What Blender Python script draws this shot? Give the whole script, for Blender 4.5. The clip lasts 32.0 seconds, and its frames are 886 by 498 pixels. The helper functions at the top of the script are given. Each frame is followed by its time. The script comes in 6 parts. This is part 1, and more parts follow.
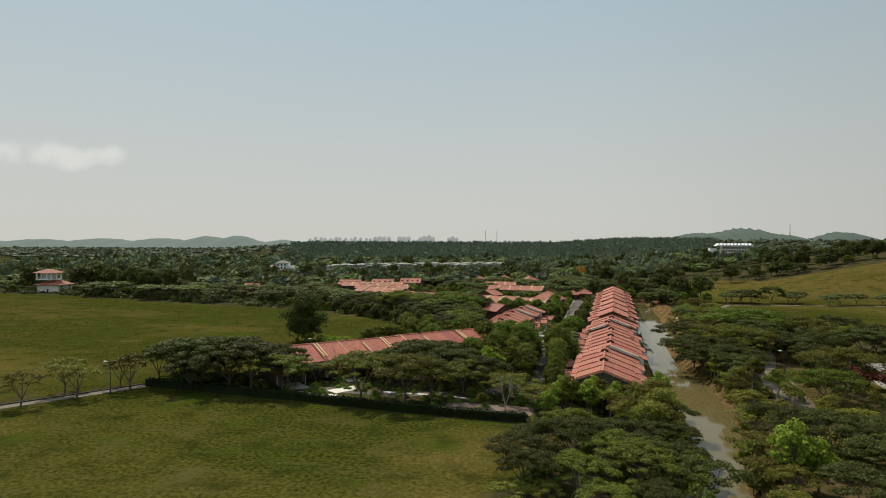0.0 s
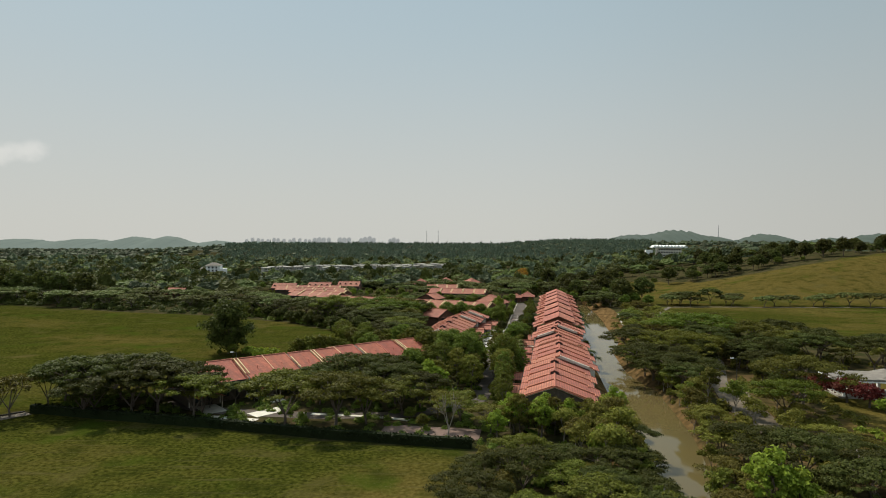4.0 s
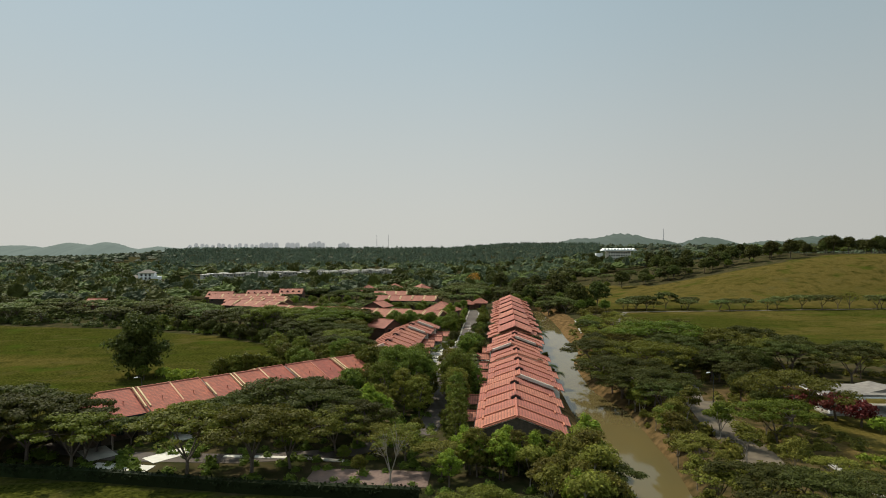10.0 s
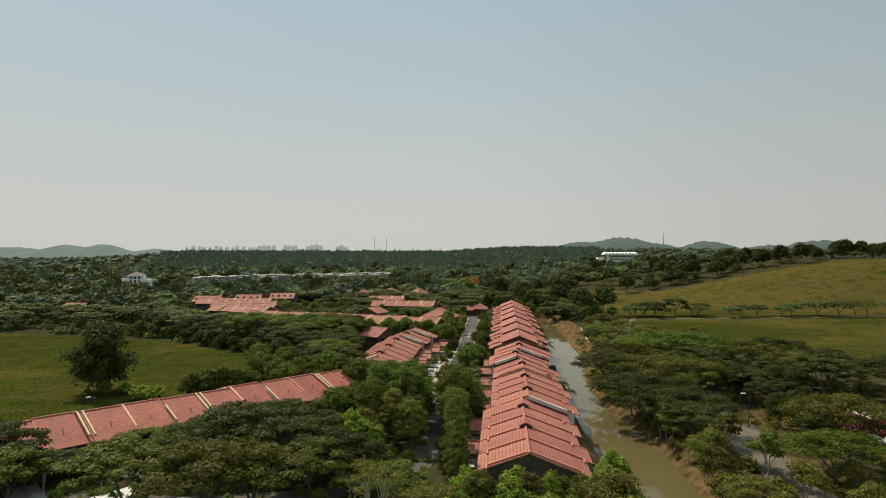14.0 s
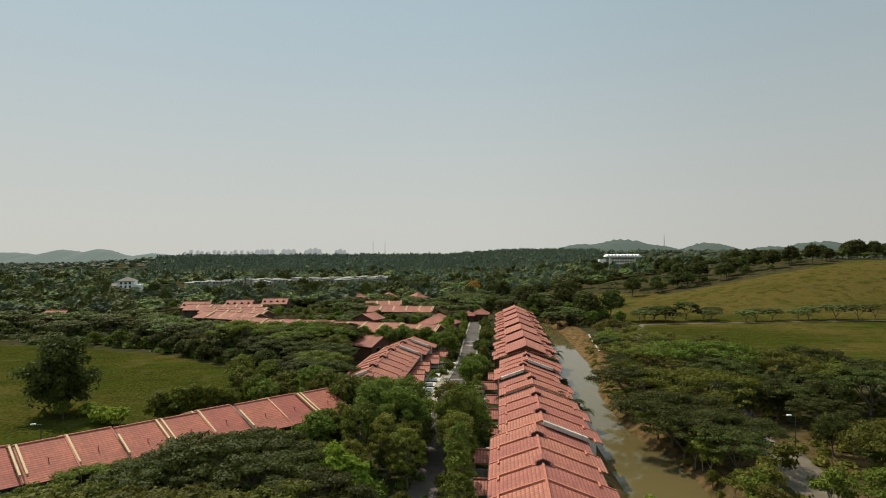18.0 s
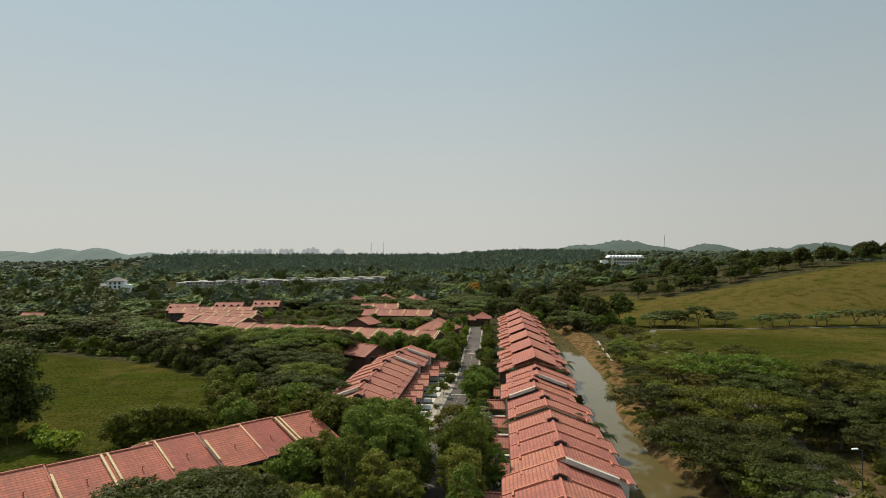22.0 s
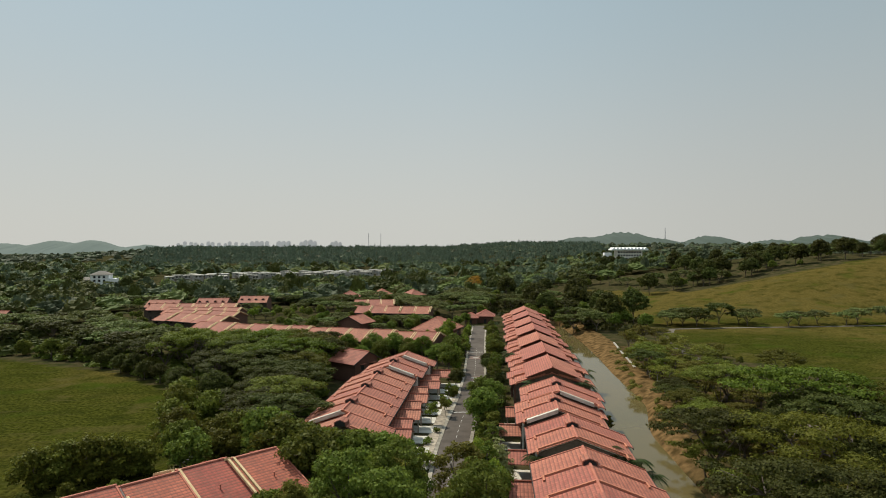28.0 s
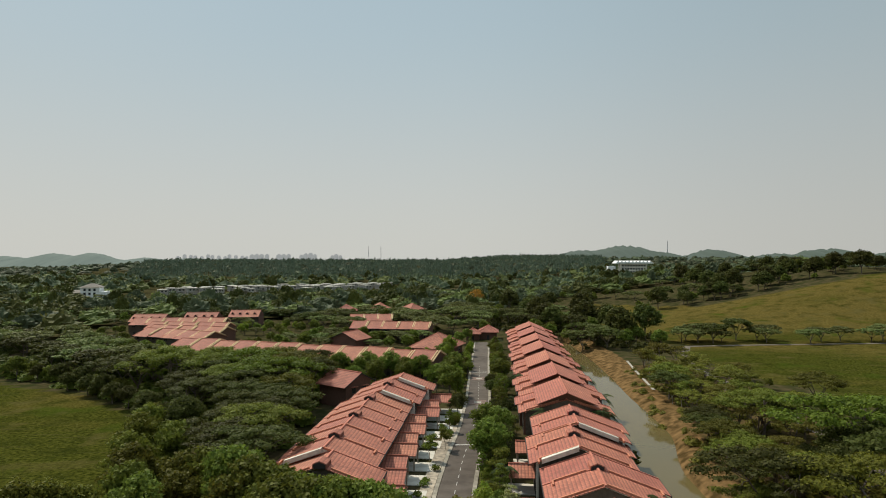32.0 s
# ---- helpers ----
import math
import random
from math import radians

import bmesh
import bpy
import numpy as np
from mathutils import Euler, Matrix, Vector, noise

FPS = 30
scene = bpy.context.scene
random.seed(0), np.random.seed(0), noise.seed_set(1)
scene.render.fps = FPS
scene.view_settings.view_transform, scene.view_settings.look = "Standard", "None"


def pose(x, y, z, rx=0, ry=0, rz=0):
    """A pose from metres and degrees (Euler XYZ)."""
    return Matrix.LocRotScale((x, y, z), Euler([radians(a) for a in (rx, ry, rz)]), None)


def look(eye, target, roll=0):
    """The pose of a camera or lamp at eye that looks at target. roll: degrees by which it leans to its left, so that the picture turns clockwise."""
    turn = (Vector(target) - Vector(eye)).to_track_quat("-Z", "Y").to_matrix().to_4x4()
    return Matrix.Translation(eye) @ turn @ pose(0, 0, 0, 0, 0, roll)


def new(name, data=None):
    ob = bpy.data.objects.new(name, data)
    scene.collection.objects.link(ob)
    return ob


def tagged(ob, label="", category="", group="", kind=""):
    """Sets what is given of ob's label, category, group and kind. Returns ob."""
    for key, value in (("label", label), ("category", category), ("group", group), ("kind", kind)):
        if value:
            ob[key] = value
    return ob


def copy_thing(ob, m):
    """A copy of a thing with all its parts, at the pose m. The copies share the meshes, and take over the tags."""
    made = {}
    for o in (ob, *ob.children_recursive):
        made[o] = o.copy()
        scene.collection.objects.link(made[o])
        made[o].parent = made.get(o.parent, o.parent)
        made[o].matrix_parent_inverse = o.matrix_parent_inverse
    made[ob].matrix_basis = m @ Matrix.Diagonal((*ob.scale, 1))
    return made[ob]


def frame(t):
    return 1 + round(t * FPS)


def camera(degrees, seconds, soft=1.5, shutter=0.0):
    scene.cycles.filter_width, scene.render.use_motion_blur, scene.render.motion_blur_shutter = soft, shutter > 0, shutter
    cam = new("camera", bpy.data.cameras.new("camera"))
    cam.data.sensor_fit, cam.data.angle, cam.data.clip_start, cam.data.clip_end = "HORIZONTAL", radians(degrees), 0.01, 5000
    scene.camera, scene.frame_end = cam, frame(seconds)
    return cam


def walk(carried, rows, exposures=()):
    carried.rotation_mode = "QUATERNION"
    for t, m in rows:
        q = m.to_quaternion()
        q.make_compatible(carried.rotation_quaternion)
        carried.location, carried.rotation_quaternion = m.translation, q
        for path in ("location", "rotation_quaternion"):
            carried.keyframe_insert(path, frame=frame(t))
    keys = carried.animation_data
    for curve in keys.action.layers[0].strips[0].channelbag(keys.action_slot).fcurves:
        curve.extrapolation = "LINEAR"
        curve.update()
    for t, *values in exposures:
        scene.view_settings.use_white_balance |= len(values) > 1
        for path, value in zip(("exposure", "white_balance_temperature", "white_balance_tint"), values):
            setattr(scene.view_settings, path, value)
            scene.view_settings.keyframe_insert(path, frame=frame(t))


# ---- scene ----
cam = camera(71.7, 32.0, soft=1.0)
PATH = [
    (0, (3.831, -0.349, 37.606), (3.624, 1.64, 37.587), 0.2),
    (0.5, (3.679, 1.759, 37.683), (3.49, 3.75, 37.66), 0.1),
    (1, (3.586, 3.978, 37.667), (3.403, 5.969, 37.643), 0.1),
    (1.5, (3.512, 6.083, 37.692), (3.335, 8.075, 37.669), 0.1),
    (1.6, (3.517, 6.384, 37.754), (3.386, 8.38, 37.731), 0.1),
    (1.7, (3.522, 6.685, 37.816), (3.44, 8.684, 37.793), 0.2),
    (1.8, (3.527, 6.987, 37.879), (3.475, 8.986, 37.855), 0.2),
    (1.9, (3.531, 7.288, 37.941), (3.497, 9.288, 37.917), 0.2),
    (2, (3.536, 7.59, 38.003), (3.512, 9.589, 37.979), 0.3),
    (2.5, (3.365, 9.535, 38.166), (3.348, 11.535, 38.142), 0.3),
    (4.5, (3.363, 16.512, 38.153), (3.348, 18.512, 38.142), 0.2),
    (5, (3.463, 18.22, 38.191), (3.457, 20.22, 38.182), 0.1),
    (5.1, (3.481, 18.422, 38.206), (3.481, 20.422, 38.197), 0.1),
    (5.2, (3.498, 18.625, 38.221), (3.566, 20.624, 38.213), 0.1),
    (5.3, (3.516, 18.828, 38.237), (3.622, 20.825, 38.228), 0.1),
    (5.4, (3.533, 19.03, 38.252), (3.655, 21.027, 38.244), 0.1),
    (5.5, (3.551, 19.233, 38.267), (3.685, 21.228, 38.259), 0.2),
    (6, (3.486, 20.756, 38.441), (3.625, 22.751, 38.435), 0.2),
    (6.5, (3.63, 22.361, 38.405), (3.769, 24.357, 38.396), 0.1),
    (7, (3.62, 24.141, 38.485), (3.76, 26.136, 38.476), 0.1),
    (7.5, (3.812, 26.045, 38.398), (3.952, 28.04, 38.391), 0.1),
    (8, (4.095, 28.016, 38.318), (4.235, 30.011, 38.311), 0.0),
    (8.5, (4.363, 30.198, 38.151), (4.504, 32.193, 38.146), 0.0),
    (9, (4.636, 32.133, 38.102), (4.777, 34.128, 38.1), -0.0),
    (9.5, (4.872, 34.293, 38.026), (5.015, 36.287, 38.025), -0.1),
    (10, (5.116, 36.439, 38.005), (5.259, 38.434, 38.005), -0.1),
    (10.5, (5.468, 38.663, 37.877), (5.61, 40.657, 37.88), -0.2),
    (11, (5.88, 40.814, 37.675), (6.022, 42.809, 37.68), -0.3),
    (11.5, (5.918, 43.218, 38.062), (6.061, 45.213, 38.067), -0.1),
    (12, (6.12, 45.545, 37.975), (6.264, 47.54, 37.981), -0.1),
    (12.5, (6.442, 47.585, 37.943), (6.587, 49.58, 37.951), -0.1),
    (13, (6.479, 50.14, 37.912), (6.625, 52.135, 37.92), -0.0),
    (13.5, (6.416, 52.787, 37.946), (6.563, 54.782, 37.954), 0.0),
    (14, (6.623, 55.125, 37.751), (6.771, 57.119, 37.762), 0.1),
    (14.5, (6.849, 57.181, 37.734), (6.996, 59.175, 37.746), 0.0),
    (16.5, (7.499, 65.787, 37.507), (7.648, 67.781, 37.525), -0.1),
    (17, (7.675, 67.929, 37.537), (7.825, 69.924, 37.555), -0.2),
    (17.5, (7.772, 70.276, 37.513), (7.922, 72.27, 37.533), -0.1),
    (18, (7.85, 72.49, 37.597), (8.001, 74.484, 37.618), -0.2),
    (18.5, (7.855, 74.678, 37.656), (8.007, 76.672, 37.677), -0.1),
    (19, (7.954, 76.751, 37.766), (8.106, 78.746, 37.787), -0.1),
    (19.5, (8.018, 79.122, 37.775), (8.17, 81.116, 37.797), -0.1),
    (20, (8.116, 81.257, 37.889), (8.268, 83.251, 37.911), -0.1),
    (20.5, (8.195, 83.447, 37.932), (8.348, 85.441, 37.953), -0.0),
    (21, (8.485, 86.005, 37.906), (8.638, 87.999, 37.927), -0.0),
    (21.5, (8.619, 88.166, 37.928), (8.773, 90.16, 37.951), -0.0),
    (22, (8.596, 90.568, 38.059), (8.752, 92.562, 38.08), 0.0),
    (22.5, (8.809, 92.8, 38.04), (8.966, 94.794, 38.063), -0.0),
    (23, (8.861, 94.674, 38.261), (9.017, 96.667, 38.283), 0.0),
    (23.5, (8.847, 96.776, 38.365), (9.004, 98.77, 38.386), 0.0),
    (24, (9.023, 98.987, 38.453), (9.18, 100.981, 38.474), 0.0),
    (24.5, (9.046, 101.274, 38.394), (9.205, 103.268, 38.415), 0.1),
    (25, (9.113, 103.27, 38.464), (9.273, 105.263, 38.485), 0.1),
    (25.5, (9.185, 105.526, 38.46), (9.345, 107.52, 38.481), 0.1),
    (27.5, (9.709, 113.967, 38.254), (9.87, 115.961, 38.26), -0.1),
    (28, (9.822, 116.53, 38.159), (9.984, 118.523, 38.155), -0.0),
    (28.5, (10.037, 118.786, 38.16), (10.199, 120.779, 38.145), -0.0),
    (29, (10.155, 120.965, 38.086), (10.317, 122.958, 38.063), 0.1),
    (29.5, (10.342, 122.914, 37.973), (10.505, 124.907, 37.951), 0.1),
    (30, (10.698, 125.135, 37.837), (10.859, 127.128, 37.815), 0.1),
    (30.5, (10.956, 127.298, 37.697), (11.119, 129.291, 37.678), 0.0),
    (31, (11.13, 129.18, 37.558), (11.291, 131.173, 37.587), 0.0),
    (31.5, (11.12, 131.109, 37.387), (11.281, 133.102, 37.425), 0.1),
    (32, (11.224, 133.101, 37.311), (11.384, 135.094, 37.351), 0.1),
]
walk(cam, [(t, look(eye, target, roll)) for t, eye, target, roll in PATH])

# ---- world, sun, exposure ----
SUN_FROM = Vector((-0.50, 0.66, 0.0)).normalized()
SUN_UP = radians(50)
world = bpy.data.worlds.new("world")
scene.world = world
world.use_nodes = True
wt = world.node_tree
sky = wt.nodes.new("ShaderNodeTexSky")
sky.sky_type = "NISHITA"
sky.sun_disc = False
sky.sun_elevation = SUN_UP
sky.sun_rotation = math.atan2(SUN_FROM.x, SUN_FROM.y)
sky.air_density, sky.dust_density, sky.ozone_density = 1.0, 1.0, 1.5
# thin tropical haze: the sky pales towards the horizon
way, split = wt.nodes.new("ShaderNodeTexCoord"), wt.nodes.new("ShaderNodeSeparateXYZ")
wt.links.new(way.outputs["Generated"], split.inputs[0])
veil = wt.nodes.new("ShaderNodeMapRange")
veil.interpolation_type = "SMOOTHSTEP"
for sock, value in (("From Min", -0.02), ("From Max", 0.75), ("To Min", 0.97), ("To Max", 0.72)):
    veil.inputs[sock].default_value = value
wt.links.new(split.outputs["Z"], veil.inputs["Value"])
low = wt.nodes.new("ShaderNodeMapRange")
low.interpolation_type = "SMOOTHSTEP"
low.inputs["From Min"].default_value, low.inputs["From Max"].default_value = 0.0, 0.42
wt.links.new(split.outputs["Z"], low.inputs["Value"])
tone = wt.nodes.new("ShaderNodeMix")
tone.data_type = "RGBA"
tone.inputs["A"].default_value, tone.inputs["B"].default_value = (5.80, 5.84, 5.46, 1), (4.35, 5.42, 5.72, 1)
wt.links.new(low.outputs[0], tone.inputs["Factor"])
# small bright clouds low on the left
puff = wt.nodes.new("ShaderNodeTexNoise")
puff.inputs["Scale"].default_value, puff.inputs["Detail"].default_value = 22, 6
wt.links.new(way.outputs["Generated"], puff.inputs["Vector"])
cover = None
for spot, wide, flat in (((-0.585, 0.795, 0.121), 0.052, 0.016), ((-0.68, 0.72, 0.122), 0.042, 0.015), ((0.745, 0.66, 0.075), 0.04, 0.02)):
    off = wt.nodes.new("ShaderNodeVectorMath")
    off.operation = "SUBTRACT"
    off.inputs[1].default_value = spot
    wt.links.new(way.outputs["Generated"], off.inputs[0])
    size = wt.nodes.new("ShaderNodeVectorMath")
    size.operation = "MULTIPLY"
    size.inputs[1].default_value = (1 / wide, 1 / wide, 1 / flat)
    wt.links.new(off.outputs[0], size.inputs[0])
    far = wt.nodes.new("ShaderNodeVectorMath")
    far.operation = "LENGTH"
    wt.links.new(size.outputs[0], far.inputs[0])
    if cover is None:
        cover = far.outputs["Value"]
    else:
        least = wt.nodes.new("ShaderNodeMath")
        least.operation = "MINIMUM"
        wt.links.new(cover, least.inputs[0])
        wt.links.new(far.outputs["Value"], least.inputs[1])
        cover = least.outputs[0]
edge = wt.nodes.new("ShaderNodeMath")
edge.operation = "MULTIPLY_ADD"
edge.inputs[1].default_value = -2.6
wt.links.new(puff.outputs["Fac"], edge.inputs[0])
wt.links.new(cover, edge.inputs[2])
cloud = wt.nodes.new("ShaderNodeMapRange")
cloud.interpolation_type = "SMOOTHSTEP"
for sock, value in (("From Min", 0.1), ("From Max", -0.9), ("To Min", 0.0), ("To Max", 0.55)):
    cloud.inputs[sock].default_value = value
wt.links.new(edge.outputs[0], cloud.inputs["Value"])
white = wt.nodes.new("ShaderNodeMix")
white.data_type = "RGBA"
white.inputs["B"].default_value = (8.2, 8.0, 7.5, 1)
wt.links.new(cloud.outputs[0], white.inputs["Factor"])
wt.links.new(tone.outputs["Result"], white.inputs["A"])
haze = wt.nodes.new("ShaderNodeMix")
haze.data_type = "RGBA"
wt.links.new(white.outputs["Result"], haze.inputs["B"])
wt.links.new(veil.outputs[0], haze.inputs["Factor"])
wt.links.new(sky.outputs["Color"], haze.inputs["A"])
# the haze is brighter overhead and round the sun, and dimmer on the side away from it
over = wt.nodes.new("ShaderNodeMapRange")
over.interpolation_type = "SMOOTHSTEP"
for sock, value in (("From Min", 0.48), ("From Max", 0.85), ("To Min", 1.0), ("To Max", 1.9)):
    over.inputs[sock].default_value = value
wt.links.new(split.outputs["Z"], over.inputs["Value"])
away = wt.nodes.new("ShaderNodeMapRange")
away.interpolation_type = "SMOOTHSTEP"
for sock, value in (("From Min", 0.05), ("From Max", 0.75), ("To Min", 0.99), ("To Max", 0.84)):
    away.inputs[sock].default_value = value
wt.links.new(split.outputs["X"], away.inputs["Value"])
gain = wt.nodes.new("ShaderNodeMath")
gain.operation = "MULTIPLY"
wt.links.new(over.outputs[0], gain.inputs[0])
wt.links.new(away.outputs[0], gain.inputs[1])
bright = wt.nodes.new("ShaderNodeVectorMath")
bright.operation = "SCALE"
wt.links.new(haze.outputs["Result"], bright.inputs[0])
wt.links.new(gain.outputs[0], bright.inputs["Scale"])
wt.links.new(bright.outputs[0], wt.nodes["Background"].inputs["Color"])
wt.nodes["Background"].inputs["Strength"].default_value = 0.10
sun_data = bpy.data.lights.new("sun", "SUN")
sun_data.energy, sun_data.angle, sun_data.color = 4.7, radians(0.7), (1.0, 0.94, 0.79)
sun = new("sun", sun_data)
sun.matrix_basis = look(Vector((0, 0, 0)), -(SUN_FROM * math.cos(SUN_UP) + Vector((0, 0, math.sin(SUN_UP)))))
scene.view_settings.exposure = 0.0


# ---- materials ----
def material(name, base, dark=None, scale=3.0, rough=0.85, bump=0.0, bump_scale=None, metal=0.0, spots=None, per_object=0.0, island=0.0):
    """A rough surface: two scales of noise between two colours, optional relief, and variation from piece to piece."""
    m = bpy.data.materials.new(name)
    m.use_nodes = True
    nt = m.node_tree
    n, l = nt.nodes, nt.links
    bsdf = n["Principled BSDF"]
    bsdf.inputs["Roughness"].default_value = rough
    bsdf.inputs["Metallic"].default_value = metal
    bsdf.inputs["Specular IOR Level"].default_value = 0.25
    dark = dark or tuple(c * 0.72 for c in base)
    co = n.new("ShaderNodeTexCoord")
    fine = n.new("ShaderNodeTexNoise")
    fine.inputs["Scale"].default_value, fine.inputs["Detail"].default_value = scale, 6
    wide = n.new("ShaderNodeTexNoise")
    wide.inputs["Scale"].default_value, wide.inputs["Detail"].default_value = scale * 0.13, 4
    for t in (fine, wide):
        l.new(co.outputs["Object"], t.inputs["Vector"])
    add = n.new("ShaderNodeMath")
    add.operation = "ADD"
    l.new(fine.outputs["Fac"], add.inputs[0])
    l.new(wide.outputs["Fac"], add.inputs[1])
    ramp = n.new("ShaderNodeMapRange")
    ramp.inputs["From Min"].default_value, ramp.inputs["From Max"].default_value = 0.72, 1.28
    l.new(add.outputs[0], ramp.inputs["Value"])
    mix = n.new("ShaderNodeMix")
    mix.data_type = "RGBA"
    mix.inputs["A"].default_value, mix.inputs["B"].default_value = (*dark, 1), (*base, 1)
    l.new(ramp.outputs[0], mix.inputs["Factor"])
    out = mix.outputs["Result"]
    if per_object or island:
        hue = n.new("ShaderNodeHueSaturation")
        src = n.new("ShaderNodeObjectInfo").outputs["Random"] if per_object else n.new("ShaderNodeNewGeometry").outputs["Random Per Island"]
        amount = per_object or island
        for sock, k in (("Value", 1.0), ("Hue", 0.06)):
            r = n.new("ShaderNodeMapRange")
            mid = 1.0 if sock == "Value" else 0.5
            r.inputs["To Min"].default_value, r.inputs["To Max"].default_value = mid - amount * k, mid + amount * k
            l.new(src, r.inputs["Value"])
            l.new(r.outputs[0], hue.inputs[sock])
        l.new(out, hue.inputs["Color"])
        out = hue.outputs["Color"]
    l.new(out, bsdf.inputs["Base Color"])
    if bump:
        b = n.new("ShaderNodeBump")
        b.inputs["Strength"].default_value, b.inputs["Distance"].default_value = bump, 0.1
        t = fine
        if bump_scale:
            t = n.new("ShaderNodeTexNoise")
            t.inputs["Scale"].default_value = bump_scale
            l.new(co.outputs["Object"], t.inputs["Vector"])
        l.new(t.outputs["Fac"], b.inputs["Height"])
        l.new(b.outputs["Normal"], bsdf.inputs["Normal"])
    return m


def leafy(name, base, dark, amount=0.25):
    """Foliage: colour varies from clump to clump and from tree to tree, with a little light coming through."""
    dark = tuple(0.6 * d + 0.4 * 0.75 * b for d, b in zip(dark, base))
    m = bpy.data.materials.new(name)
    m.use_nodes = True
    nt = m.node_tree
    n, l = nt.nodes, nt.links
    bsdf = n["Principled BSDF"]
    bsdf.inputs["Roughness"].default_value = 0.6
    bsdf.inputs["Specular IOR Level"].default_value = 0.08
    geo, info = n.new("ShaderNodeNewGeometry"), n.new("ShaderNodeObjectInfo")
    mix = n.new("ShaderNodeMix")
    mix.data_type = "RGBA"
    mix.inputs["A"].default_value, mix.inputs["B"].default_value = (*dark, 1), (*base, 1)
    l.new(geo.outputs["Random Per Island"], mix.inputs["Factor"])
    hue = n.new("ShaderNodeHueSaturation")
    for sock, lo, hi in (("Value", 1 - amount * 1.3, 1 + amount * 1.3), ("Hue", 0.5 - amount * 0.13, 0.5 + amount * 0.07)):
        r = n.new("ShaderNodeMapRange")
        r.inputs["To Min"].default_value, r.inputs["To Max"].default_value = lo, hi
        l.new(info.outputs["Random"], r.inputs["Value"])
        l.new(r.outputs[0], hue.inputs[sock])
    l.new(mix.outputs["Result"], hue.inputs["Color"])
    l.new(hue.outputs["Color"], bsdf.inputs["Base Color"])
    thin = n.new("ShaderNodeBsdfTranslucent")
    l.new(hue.outputs["Color"], thin.inputs["Color"])
    both = n.new("ShaderNodeMixShader")
    both.inputs["Fac"].default_value = 0.35
    l.new(bsdf.outputs[0], both.inputs[1])
    l.new(thin.outputs[0], both.inputs[2])
    l.new(both.outputs[0], n["Material Output"].inputs["Surface"])
    return m


def tile_material(name, base, dark, lap_to=0.45):
    """Clay tiles: courses across the slope, weathering in patches and tint from roof to roof."""
    m = material(name, base, dark, scale=1.4, rough=0.8, per_object=0.10)
    nt = m.node_tree
    n, l = nt.nodes, nt.links
    bsdf = n["Principled BSDF"]
    co = n.new("ShaderNodeTexCoord")
    w = n.new("ShaderNodeTexWave")
    w.wave_type, w.bands_direction, w.wave_profile = "BANDS", "X", "SAW"
    w.inputs["Scale"].default_value, w.inputs["Distortion"].default_value = 0.57, 0.2
    l.new(co.outputs["Object"], w.inputs["Vector"])
    b = n.new("ShaderNodeBump")
    b.inputs["Strength"].default_value, b.inputs["Distance"].default_value = 0.7, 0.045
    l.new(w.outputs["Fac"], b.inputs["Height"])
    # lap shadow painted along each course's lower edge, with grime streaks down the slope
    streak = n.new("ShaderNodeMapping")
    streak.inputs["Scale"].default_value = (0.25, 0.6, 0.25)
    l.new(co.outputs["Object"], streak.inputs["Vector"])
    run = n.new("ShaderNodeTexNoise")
    run.inputs["Scale"].default_value, run.inputs["Detail"].default_value = 1.5, 6
    l.new(streak.outputs[0], run.inputs["Vector"])
    lap_shade_grime = n.new("ShaderNodeMath")
    lap_shade_grime.operation = "MULTIPLY"
    l.new(w.outputs["Fac"], lap_shade_grime.inputs[0])
    l.new(run.outputs["Fac"], lap_shade_grime.inputs[1])
    amount = n.new("ShaderNodeMapRange")
    for sock, value in (("From Min", 0.12), ("From Max", 0.55), ("To Min", 0.0), ("To Max", 0.75)):
        amount.inputs[sock].default_value = value
    l.new(lap_shade_grime.outputs[0], amount.inputs["Value"])
    was = bsdf.inputs["Base Color"].links[0].from_socket
    dull = n.new("ShaderNodeMix")
    dull.data_type = "RGBA"
    dull.inputs["B"].default_value = (0.16, 0.075, 0.055, 1)
    l.new(amount.outputs[0], dull.inputs["Factor"])
    l.new(was, dull.inputs["A"])
    # a dark line at every lap: the upper tile's shadow in the colour
    lap_shade = n.new("ShaderNodeMapRange")
    for sock, value in (("From Min", 0.60), ("From Max", 0.92), ("To Min", 0.0), ("To Max", lap_to)):
        lap_shade.inputs[sock].default_value = value
    l.new(w.outputs["Fac"], lap_shade.inputs["Value"])
    lap_shade_mix = n.new("ShaderNodeMix")
    lap_shade_mix.data_type = "RGBA"
    lap_shade_mix.inputs["B"].default_value = (0.13, 0.045, 0.032, 1)
    l.new(lap_shade.outputs[0], lap_shade_mix.inputs["Factor"])
    l.new(dull.outputs["Result"], lap_shade_mix.inputs["A"])
    # side joints between the tiles of a course
    rank = n.new("ShaderNodeTexWave")
    rank.wave_type, rank.bands_direction, rank.wave_profile = "BANDS", "Y", "SIN"
    rank.inputs["Scale"].default_value, rank.inputs["Distortion"].default_value = 0.5, 0.3
    l.new(co.outputs["Object"], rank.inputs["Vector"])
    side = n.new("ShaderNodeMapRange")
    for sock, value in (("From Min", 0.70), ("From Max", 1.0), ("To Min", 0.0), ("To Max", 0.42)):
        side.inputs[sock].default_value = value
    l.new(rank.outputs["Fac"], side.inputs["Value"])
    cross = n.new("ShaderNodeMix")
    cross.data_type = "RGBA"
    cross.inputs["B"].default_value = (0.16, 0.055, 0.04, 1)
    l.new(side.outputs[0], cross.inputs["Factor"])
    l.new(lap_shade_mix.outputs["Result"], cross.inputs["A"])
    # blotches of old growth and soot
    spot = n.new("ShaderNodeTexNoise")
